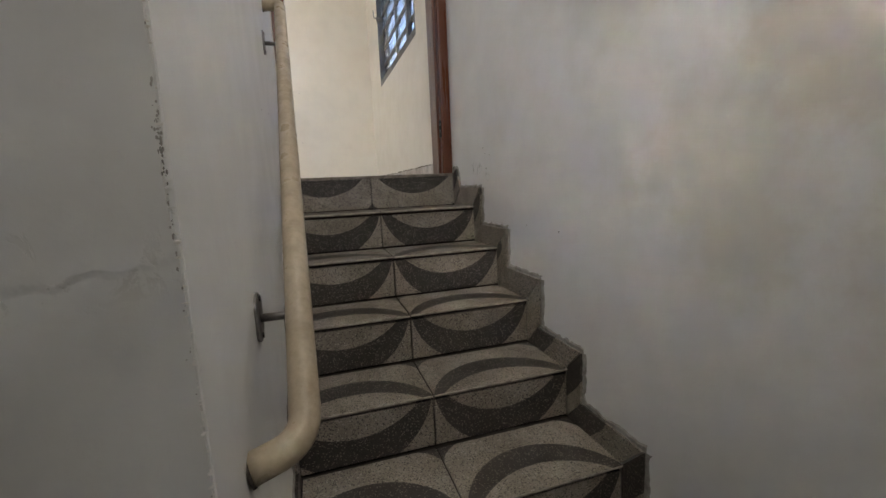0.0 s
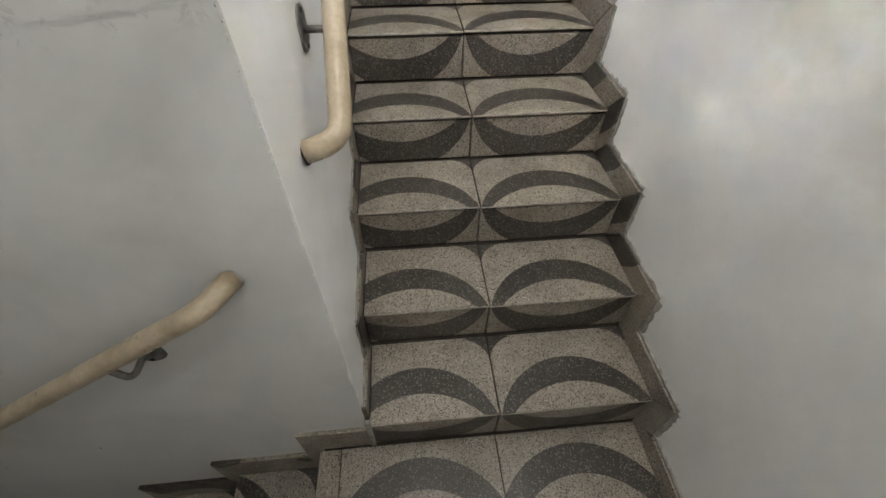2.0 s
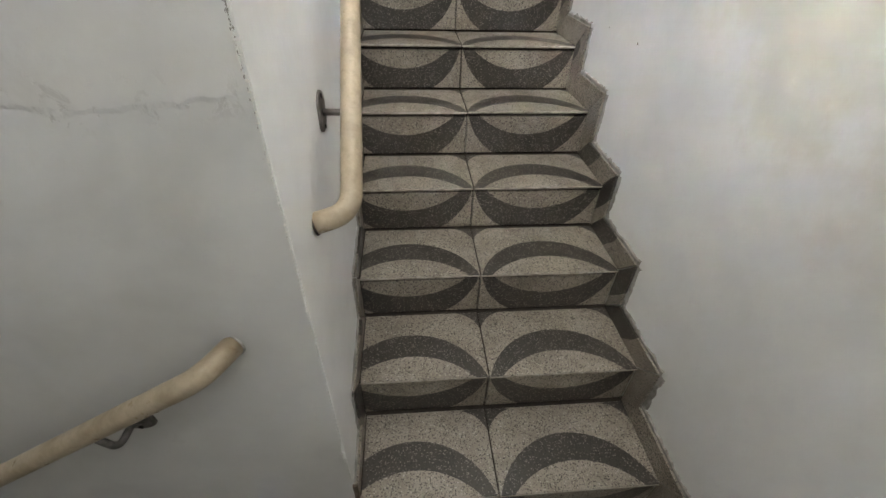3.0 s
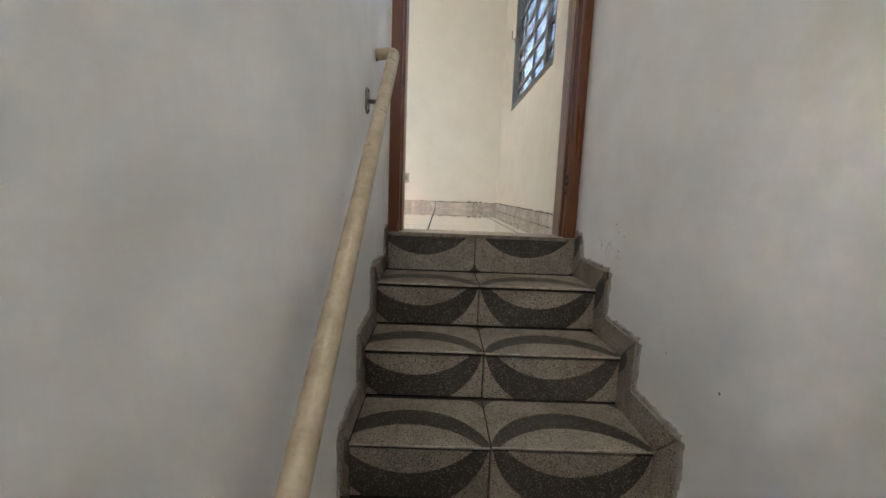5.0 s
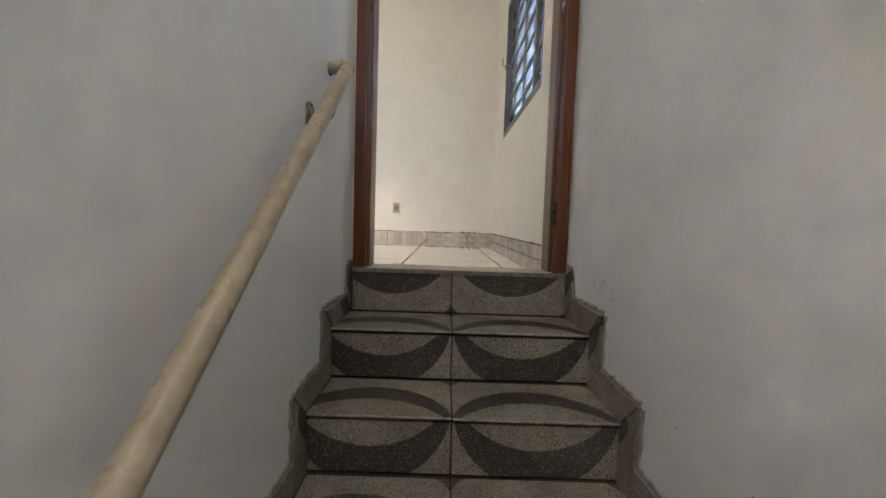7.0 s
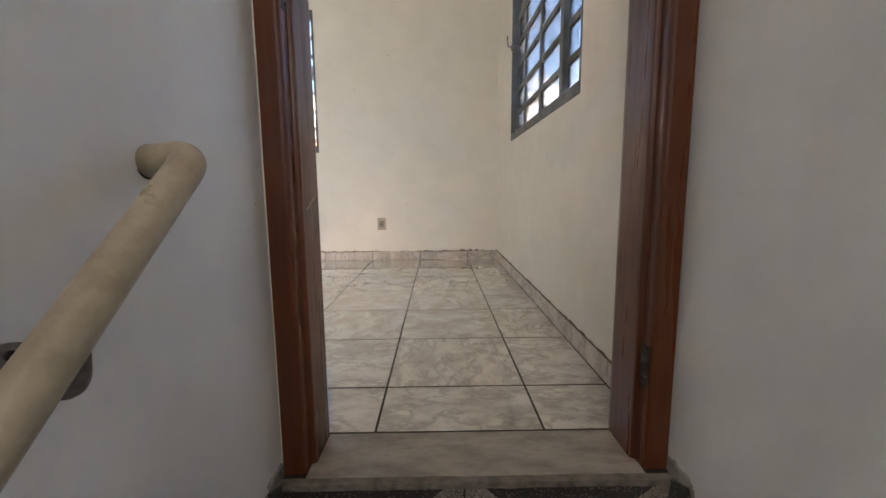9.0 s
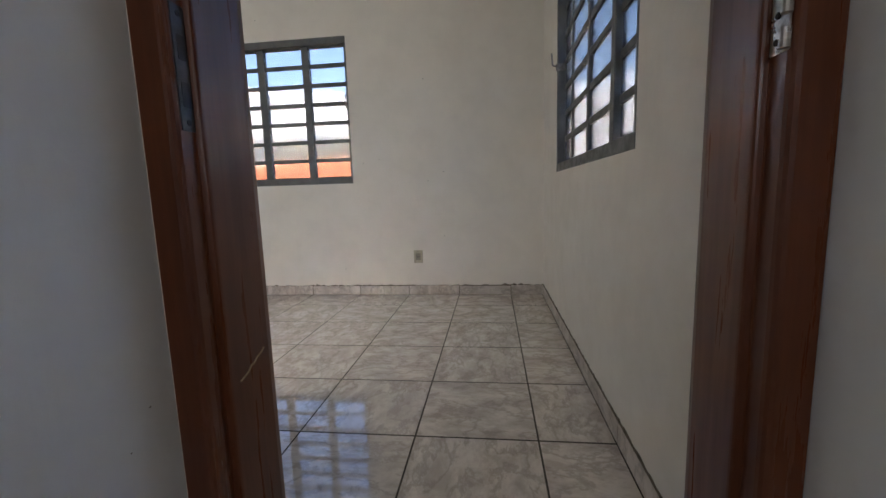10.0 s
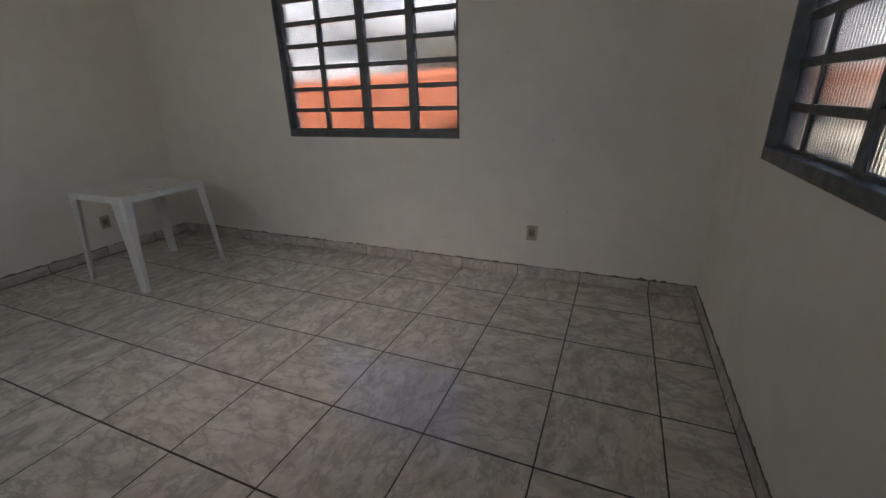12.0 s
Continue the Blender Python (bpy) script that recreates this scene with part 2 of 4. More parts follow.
def plain(name, a, c, scale, rough=0.6, metal=0.0, bmp=0.2, stretch=(1, 1, 1), dist=0.001, spec=0.5):
    m, nt, b = material(name, rough, metal, spec)
    st = nt.nodes.new("ShaderNodeMapping")
    st.inputs["Scale"].default_value = stretch
    nt.links.new(coords(nt, True), st.inputs["Vector"])
    f = tex(nt, "noise", st.outputs[0], scale, 6, 0.62).outputs[0]
    g = tex(nt, "noise", st.outputs[0], scale * 7, 4, 0.6).outputs[0]
    col = mix(nt, ramp(nt, f, 0.36, 0.68), a, c)
    col = mix(nt, ramp(nt, g, 0.4, 0.8, 0.0, 0.25), col, tuple(0.6 * k for k in c))
    put(nt, b.inputs["Base Color"], col)
    put(nt, b.inputs["Roughness"], ramp(nt, f, 0.3, 0.7, max(0.05, rough - 0.1), rough + 0.1))
    bump(nt, b, g, bmp, dist)
    return m


GROUT = plain("dirty_grout", (0.026, 0.020, 0.016), (0.05, 0.040, 0.032), 30, 0.9)
# pale for wear and for light caught by the edge, both in the colour
EDGE = plain("worn_lit_edge", (0.50, 0.46, 0.40), (0.26, 0.235, 0.20), 30, 0.6, bmp=0.3)
DUSTY = plain("dusty_sill_tile", (0.46, 0.40, 0.345), (0.27, 0.232, 0.195), 6, 0.36, bmp=0.15, stretch=(1, 2.5, 1))
MORTAR = plain("grey_mortar", (0.42, 0.405, 0.38), (0.24, 0.23, 0.21), 22, 0.9, bmp=0.8, dist=0.004)
SILL = plain("worn_cement", (0.27, 0.235, 0.20), (0.15, 0.13, 0.11), 24, 0.9, bmp=0.8, dist=0.003)
DIRT = plain("brown_mortar", (0.20, 0.165, 0.13), (0.10, 0.08, 0.06), 26, 0.9, bmp=0.8, dist=0.004)
CONCRETE = plain("bare_concrete", (0.33, 0.31, 0.29), (0.24, 0.225, 0.21), 8, 0.9)
WOOD = plain("varnished_wood", (0.150, 0.039, 0.0120), (0.105, 0.0260, 0.0078), 4, 0.34, bmp=0.035, stretch=(7, 7, 0.4))
RAW_WOOD = plain("raw_wood", (0.52, 0.40, 0.27), (0.36, 0.25, 0.15), 60, 0.8)
RAIL = plain("cream_painted_pipe", (0.50, 0.415, 0.305), (0.37, 0.295, 0.205), 14, 0.36, bmp=0.15)
nt = RAIL.node_tree
b = nt.nodes["Principled BSDF"]
worn = mth(nt, "MULTIPLY", ramp(nt, tex(nt, "noise", coords(nt, True), 9.0, 3).outputs[0], 0.60, 0.68), ramp(nt, tex(nt, "noise", coords(nt, True), 70.0, 5, 0.6).outputs[0], 0.58, 0.63))
put(nt, b.inputs["Base Color"], mix(nt, mth(nt, "MULTIPLY", worn, 0.85), b.inputs["Base Color"].links[0].from_socket, (0.20, 0.115, 0.06)))
STEEL = plain("dull_steel", (0.30, 0.29, 0.28), (0.17, 0.16, 0.155), 40, 0.42, metal=0.8)
PEWTER = plain("dark_steel", (0.085, 0.082, 0.080), (0.05, 0.047, 0.045), 40, 0.45, metal=0.6)
BRIGHT = plain("hinge_steel", (0.55, 0.53, 0.50), (0.35, 0.33, 0.3), 60, 0.35, metal=0.9)
SASH = plain("grey_painted_steel", (0.135, 0.140, 0.142), (0.095, 0.10, 0.102), 14, 0.42, bmp=0.15)
PLASTIC = plain("white_plastic", (0.76, 0.76, 0.73), (0.70, 0.69, 0.65), 10, 0.36, bmp=0.08)
PLATE = plain("beige_plastic", (0.50, 0.44, 0.33), (0.44, 0.38, 0.28), 30, 0.4, bmp=0.05)
INSERT = plain("grey_plastic", (0.27, 0.24, 0.19), (0.22, 0.19, 0.15), 30, 0.45, bmp=0.05)
BLACK = plain("dark_hole", (0.015, 0.013, 0.012), (0.03, 0.026, 0.024), 30, 0.8)
ROOF = plain("terracotta", (0.58, 0.185, 0.085), (0.47, 0.14, 0.065), 1.4, 0.85, bmp=0.4, dist=0.02)
EARTH = plain("dry_ground", (0.30, 0.24, 0.17), (0.20, 0.19, 0.11), 0.35, 0.95)
ORANGE = plain("orange_render", (0.60, 0.20, 0.095), (0.52, 0.165, 0.075), 0.9, 0.85)


def glass():
    m, nt, b = material("ribbed_glass", 0.10)
    b.inputs["Transmission Weight"].default_value = 1.0
    b.inputs["IOR"].default_value = 1.32
    f = tex(nt, "noise", coords(nt, True), 6.0, 4).outputs[0]
    put(nt, b.inputs["Base Color"], mix(nt, ramp(nt, f, 0.3, 0.7), (0.070, 0.078, 0.086), (0.064, 0.071, 0.078)))
    return m


GLASS = glass()


# ---------------------------------------------------------------- mesh helpers
def mesh_of(bm, name):
    me = bpy.data.meshes.new(name)
    bmesh.ops.recalc_face_normals(bm, faces=bm.faces)
    bm.to_mesh(me)
    bm.free()
    return me


def part(name, bm, mat, parent=None, label="", smooth=False):
    me = bm if isinstance(bm, bpy.types.Mesh) else mesh_of(bm, name)
    if not me.materials:
        me.materials.append(mat)
    if smooth:
        for f in me.polygons:
            f.use_smooth = True
    ob = new(name, me)
    if parent is not None:
        ob.parent = parent
    return tagged(ob, label)


def box(x0, y0, z0, x1, y1, z1, bevel=0.0, bm=None):
    own = bm is None
    bm = bmesh.new() if own else bm
    r = bmesh.ops.create_cube(bm, size=1.0, matrix=Matrix.Translation(((x0 + x1) / 2, (y0 + y1) / 2, (z0 + z1) / 2)) @ Matrix.Diagonal((x1 - x0, y1 - y0, z1 - z0, 1)))
    if bevel:
        edges = {e for v in r["verts"] for e in v.link_edges}
        bmesh.ops.bevel(bm, geom=list(edges), offset=bevel, segments=1, affect="EDGES")
    return bm


def prism(poly, lo, hi, axis="z", bm=None):
    """A polygon, extruded along an axis; poly holds the other two coordinates in order."""
    bm = bmesh.new() if bm is None else bm

    def at(a, b, c):
        return {"x": (c, a, b), "y": (a, c, b), "z": (a, b, c)}[axis]

    low = [bm.verts.new(at(a, b, lo)) for a, b in poly]
    high = [bm.verts.new(at(a, b, hi)) for a, b in poly]
    bm.faces.new(low), bm.faces.new(high)
    for i in range(len(poly)):
        j = (i + 1) % len(poly)
        bm.faces.new((low[i], low[j], high[j], high[i]))
    return bm


def fillet(points, radius, steps=8):
    pts = [Vector(p) for p in points]
    out = [pts[0]]
    for a, b, c in zip(pts, pts[1:], pts[2:]):
        u, w = (a - b), (c - b)
        d = min(radius, 0.49 * u.length, 0.9 * w.length)
        p, q = b + u.normalized() * d, b + w.normalized() * d
        for i in range(steps + 1):
            s = i / steps
            out.append((1 - s) ** 2 * p + 2 * s * (1 - s) * b + s * s * q)
    out.append(pts[-1])
    return out


def sweep(points, radius, segs=16, bm=None):
    bm = bmesh.new() if bm is None else bm
    pts = [Vector(p) for p in points]
    rings, ref = [], None
    for i, p in enumerate(pts):
        t = (pts[min(i + 1, len(pts) - 1)] - pts[max(i - 1, 0)]).normalized()
        if ref is None:
            ref = t.orthogonal().normalized()
        ref = (ref - t * ref.dot(t)).normalized()
        side = t.cross(ref)
        rings.append([bm.verts.new(p + radius * (math.cos(a) * ref + math.sin(a) * side)) for a in (2 * math.pi * k / segs for k in range(segs))])
    for a, c in zip(rings, rings[1:]):
        for k in range(segs):
            bm.faces.new((a[k], a[(k + 1) % segs], c[(k + 1) % segs], c[k]))
    bm.faces.new(rings[0]), bm.faces.new(rings[-1])
    return bm


def ragged(poly, amount, step, seed):
    """Breaks the sides of a closed outline into uneven short pieces."""
    rnd = random.Random(seed)
    out = []
    for (a, b), (c, d) in zip(poly, poly[1:] + poly[:1]):
        n = max(1, int(math.hypot(c - a, d - b) / step))
        for i in range(n):
            s = i / n
            out.append((a + (c - a) * s + rnd.uniform(-amount, amount), b + (d - b) * s + rnd.uniform(-amount, amount)))
    return out


# ---------------------------------------------------------------- the plan
RISE, GOING, STEPS = 0.1727, 0.264, 8
XR, XL = 0.475, -0.425                # stair walls at the door
LEFT_SLANT = 0.0175                   # how far the left wall closes in, per metre downwards
Y_GREY = -1.835                       # wall of the lower flight
Y_BACK = -2.80
ROOM = (-4.31, 0.505, 0.19, 3.054)    # x0, x1, y0, y1
TOP = 2.72
Z_LAND = -RISE * STEPS
LOW_RISE, LOW_GOING, LOW_STEPS, X_LAND = 0.1727, 0.31, 8, -0.556
Z_DOWN = Z_LAND - LOW_RISE * LOW_STEPS
X_END = X_LAND - LOW_GOING * LOW_STEPS - 1.2
WIN_N = (-2.692, -1.140, 1.005, 2.235)
WIN_E = (0.832, 2.352, 1.010, 2.235)
ADDED_WIN_S = (-3.02, -1.48, 1.005, 2.235)


def bulge(y):
    """The plaster swells towards the door frame."""
    f = min(1.0, max(0.0, (y + 0.25) / 0.14))
    return f * f * (3 - 2 * f)


def wall_left_x(y):
    return XL - LEFT_SLANT * y + 0.0145 * bulge(y)


def wall_right_x(y):
    return XR - 0.0092 * bulge(y)


NEAR_DOOR = [0.034] + [-0.10 - 0.0125 * i for i in range(13)]


def wall(name, bm, mat, label):
    ob = part(name, bm, mat)
    return tagged(ob, label, "wall", kind="structure")


# ---------------------------------------------------------------- walls
x0, x1, y0, y1 = ROOM
bm = box(x0 - 0.15, y1, -0.2, WIN_N[0], y1 + 0.15, TOP)
box(WIN_N[1], y1, -0.2, x1 + 0.15, y1 + 0.15, TOP, bm=bm)
box(WIN_N[0], y1, -0.2, WIN_N[1], y1 + 0.15, WIN_N[2], bm=bm)
box(WIN_N[0], y1, WIN_N[3], WIN_N[1], y1 + 0.15, TOP, bm=bm)
wall("wall_north", bm, WALL_ROOM, "cream painted plaster wall with a steel window")
bm = box(x1, y0, -0.2, x1 + 0.15, WIN_E[0], TOP)
box(x1, WIN_E[1], -0.2, x1 + 0.15, y1, TOP, bm=bm)
box(x1, WIN_E[0], -0.2, x1 + 0.15, WIN_E[1], WIN_E[2], bm=bm)
box(x1, WIN_E[0], WIN_E[3], x1 + 0.15, WIN_E[1], TOP, bm=bm)
wall("wall_east", bm, WALL_ROOM, "cream painted plaster wall with a steel window")
wall("wall_west", box(x0 - 0.15, y0, -0.2, x0, y1, TOP), WALL_ROOM, "cream painted plaster wall behind the table")
# opening in the unseen stretch of the south wall, added for the fill lamp
bm = box(x0 - 0.15, y0 - 0.15, -0.2, ADDED_WIN_S[0], y0, TOP)
box(ADDED_WIN_S[1], y0 - 0.15, -0.2, XL - 0.15, y0, TOP, bm=bm)
box(ADDED_WIN_S[0], y0 - 0.15, -0.2, ADDED_WIN_S[1], y0, ADDED_WIN_S[2], bm=bm)
box(ADDED_WIN_S[0], y0 - 0.15, ADDED_WIN_S[3], ADDED_WIN_S[1], y0, TOP, bm=bm)
box(XL - 0.15, 0.034, 2.146, 0.465, y0, TOP, bm=bm)
box(-0.60, 0.034, -0.2, -0.407, y0, 2.12, bm=bm)
wall("wall_south", bm, WALL_ROOM, "cream painted plaster wall round the doorway")
wall("wall_stair_right", prism([(XR, Y_BACK - 0.15), (XR + 0.17, Y_BACK - 0.15), (XR + 0.17, y0), (0.4655, y0), *((wall_right_x(y), y) for y in NEAR_DOOR)], Z_DOWN - 0.2, TOP), WALL_STAIR, "white painted stair wall with yellowish damp stains")
poly = [*((wall_left_x(y), y) for y in NEAR_DOOR), (wall_left_x(Y_GREY), Y_GREY + 0.006), (-0.60, Y_GREY + 0.006), (-0.60, 0.034)]
wall("wall_stair_left", prism(poly, Z_DOWN - 0.2, TOP), WALL_CLEAN, "white painted stair wall behind the handrail")
edge = []
rnd = random.Random(5)
for i in range(400):
    zz = TOP - i * (TOP - Z_DOWN) / 399
    chip = max(0.0, noise.noise(Vector((0.0, 3.1, zz * 9.0))) - 0.05) * 0.012
    edge.append((wall_left_x(Y_GREY) - 0.0012 - chip - 0.0012 * rnd.random(), zz))
poly = [(X_END, TOP), *edge, (X_END, Z_DOWN)]
wall("wall_lower_flight", prism(poly, Y_GREY, Y_GREY + 0.006, "y", box(X_END, Y_GREY + 0.006, Z_DOWN - 0.2, -0.60, Y_GREY + 0.15, TOP)), WALL_GREY, "dull grey painted plaster wall, cracked and flaking")
grey_wall = bpy.data.objects["wall_lower_flight"]
bm = bmesh.new()
for i in range(120):
    zz = rnd.choice((rnd.gauss(-0.20, 0.22), rnd.uniform(-1.15, 0.9)))
    r = bmesh.ops.create_icosphere(bm, subdivisions=1, radius=1.0)
    size = rnd.uniform(0.0007, 0.0019)
    for v in r["verts"]:
        v.co = Vector((wall_left_x(Y_GREY) - rnd.uniform(0.0, 0.004), Y_GREY + 0.001, zz)) + v.co * size * Vector((1, 0.7, rnd.uniform(1.0, 2.2))).z * 0.6
grime = bmesh.new()
for i in range(90):
    zz = rnd.choice((rnd.gauss(-0.03, 0.014), rnd.gauss(-0.03, 0.012), rnd.gauss(-0.10, 0.03), rnd.uniform(-0.9, 0.4)))
    r = bmesh.ops.create_icosphere(grime, subdivisions=1, radius=1.0)
    size, tall = rnd.uniform(0.0004, 0.0010), rnd.uniform(0.8, 2.6)
    at = Vector((wall_left_x(Y_GREY) - 0.0015 - abs(rnd.gauss(0.0, 0.0018)), Y_GREY, zz))
    for v in r["verts"]:
        v.co = at + Vector((v.co.x, v.co.y * 0.25, v.co.z * tall)) * size
part("grime", grime, MORTAR, grey_wall, "grey grime where the plaster has broken away")
part("chipped_edge", bm, WALL_STAIR, grey_wall, "crumbled white plaster bits along the corner")
# opening added in the unseen back wall for the landing fill lamp
ADDED_WIN_L = (-0.42, 0.32, 1.28, 1.82)
bm = box(X_END, Y_BACK - 0.15, Z_DOWN - 0.2, XR, Y_BACK, ADDED_WIN_L[2])
box(X_END, Y_BACK - 0.15, ADDED_WIN_L[3], XR, Y_BACK, TOP, bm=bm)
box(X_END, Y_BACK - 0.15, ADDED_WIN_L[2], ADDED_WIN_L[0], Y_BACK, ADDED_WIN_L[3], bm=bm)
box(ADDED_WIN_L[1], Y_BACK - 0.15, ADDED_WIN_L[2], XR, Y_BACK, ADDED_WIN_L[3], bm=bm)
wall("wall_landing", bm, WALL_STAIR, "white painted wall behind the landing")
wall("wall_lower_hall", box(X_END - 0.15, Y_BACK, Z_DOWN - 0.2, X_END, Y_GREY, TOP), WALL_STAIR, "white painted wall at the foot of the stairs")
# ceilings: room, and stair with an unseen, capped opening added for the fill lamp
tagged(part("ceiling", box(x0 - 0.15, y0 - 0.15, TOP, x1 + 0.15, y1 + 0.15, TOP + 0.15), CEIL), "white painted ceiling slab of the room", "ceiling", kind="structure")
LIGHT, TOPS = (-0.32, 0.08, -2.42, -0.94), 2.35
bm = box(X_END - 0.15, Y_BACK - 0.15, TOPS, XR + 0.17, LIGHT[2], TOPS + 0.25)
box(-0.60, LIGHT[3], TOPS, XR + 0.17, 0.04, TOPS + 0.25, bm=bm)
box(-0.60, LIGHT[2], TOPS, LIGHT[0], LIGHT[3], TOPS + 0.25, bm=bm)
box(LIGHT[1], LIGHT[2], TOPS, XR + 0.17, LIGHT[3], TOPS + 0.25, bm=bm)
box(X_END - 0.15, LIGHT[2], TOPS, -0.60, Y_GREY + 0.15, TOPS + 0.25, bm=bm)
box(LIGHT[0] - 0.05, LIGHT[2] - 0.05, TOPS + 0.25, LIGHT[1] + 0.05, LIGHT[3] + 0.05, TOPS + 0.27, bm=bm)
tagged(part("ceiling_stair", bm, CEIL), "white painted ceiling over the stairs", "ceiling", kind="structure")

# ---------------------------------------------------------------- staircase
stair_poly = [(0.034, -0.003)]
for k in range(STEPS):
    stair_poly += [(-GOING * k + 0.020, -RISE * k - 0.003), (-GOING * k + 0.020, -RISE * (k + 1) - 0.003)]
stair_poly += [(Y_BACK, Z_LAND - 0.003), (Y_BACK, Z_LAND - 0.25), (-GOING * STEPS, Z_LAND - 0.25), (0.034, -0.5)]
staircase = tagged(part("staircase", prism(stair_poly, XL - 0.02, XR, "x"), GROUT), "steep tiled staircase with dark crescent pattern and dirty joints", "staircase", kind="structure")
low_poly = [(wall_left_x(Y_GREY), Z_LAND - 0.013), (X_LAND + 0.008, Z_LAND - 0.013)]
for k in range(LOW_STEPS):
    x = X_LAND - LOW_GOING * k + 0.008
    low_poly += [(x, Z_LAND - LOW_RISE * (k + 1) - 0.012), (x - LOW_GOING, Z_LAND - LOW_RISE * (k + 1) - 0.012)]
low_poly[-1] = (X_END, Z_DOWN - 0.012)
low_poly += [(X_END, Z_DOWN - 0.2), (wall_left_x(Y_GREY), Z_DOWN - 0.2)]
part("lower_body", prism(low_poly, Y_BACK, Y_GREY, "y"), GROUT, staircase)


def tile_mesh(name, u0, v0, u1, v1, mat, thick=0.009, bevel=0.0016):
    me = mesh_of(box(u0, v0, -thick, u1, v1, 0, bevel), name)
    me.materials.append(mat)
    return me


def lay(name, me, parent, m):
    ob = new(name, me)
    ob.parent = parent
    ob.matrix_basis = m
    return ob


HALF = 0.235
rnd = random.Random(3)
for k in range(STEPS + 1):
    yk, zk = -GOING * k, -RISE * k
    xl = wall_left_x(yk) + 0.012
    for cx, u0, u1 in ((-HALF, xl + HALF, HALF - 0.0022), (HALF, -HALF + 0.0022, XR - 0.009 - HALF)):
        jig = rnd.uniform(-0.0012, 0.0012)
        if 0 < k < STEPS:
            cut = (0, 0.016, 0.016, 0.012, 0.002, -0.001, -0.005, -0.009)[k]
            me = tile_mesh("tread_tile", u0, -0.004 - cut, u1, GOING - 0.006 - cut, T_TREAD)
            lay("tread_tile", me, staircase, pose(cx, yk + cut + jig, zk + jig * 0.6))
            # pale strip on the nosing: wear, plus the light its bevel would catch
            edge_bm = box(u0, -0.0058, -0.0065, u1, -0.0042, -0.0001, 0.0006)
            lay("worn_lit_strip", mesh_of(edge_bm, "worn_lit_strip"), staircase, pose(cx, yk + jig, zk + jig * 0.6)).data.materials.append(EDGE)
        if k < STEPS:
            me = tile_mesh("riser_tile", u0, -RISE + 0.003, u1, -0.0225 if k else -0.012, T_RISER if k else T_TOP, 0.018)
            lay("riser_tile", me, staircase, pose(cx, yk + 0.003 + jig, zk + (0.002 if k else 0.0), 90, 0, 0))
# landing tiles, whole ones with a narrow strip at the edge of the lower flight
yl = -GOING * STEPS + GOING - 0.004
for r, (v1, v0, fit_v) in enumerate(((yl, yl - 0.46, -0.262), (yl - 0.463, Y_BACK + 0.01, -0.2))):
    for cx, u0, u1 in ((-0.247, -0.243, 0.2455), (HALF, -HALF + 0.0016, XR - 0.009 - HALF)):
        oy = v1 + fit_v
        lay("landing_tile", tile_mesh("landing_tile", u0, v0 - oy, u1, v1 - oy, T_WHOLE), staircase, pose(cx, oy, Z_LAND))
    lay("landing_strip", tile_mesh("landing_strip", -0.033, v0 - v1, 0.033, 0, T_PLAIN), staircase, pose(-0.5255, v1, Z_LAND))
# lower flight: treads and risers run across it
for k in range(LOW_STEPS):
    xk, zk = X_LAND - LOW_GOING * k, Z_LAND - LOW_RISE * k
    for j in range(2):
        top_v = Y_GREY - 0.012 - j * 0.47
        low_v = max(top_v - 0.468, Y_BACK + 0.006)
        cy = top_v - 0.235
        me = tile_mesh("riser_tile", cy - top_v, -LOW_RISE + 0.003, cy - low_v, -0.0135, T_RISER)
        lay("riser_tile", me, staircase, pose(xk + 0.003, cy, zk, 90, 0, -90))
        if k:
            me = tile_mesh("tread_tile", cy - top_v, -0.004, cy - low_v, LOW_GOING - 0.006, T_TREAD)
            lay("tread_tile", me, staircase, pose(xk, cy, zk, 0, 0, -90))

# skirting of cut tiles beside the steps, with mortar squeezed out behind it
OUT_Y, OUT_Z = 0.094, 0.090


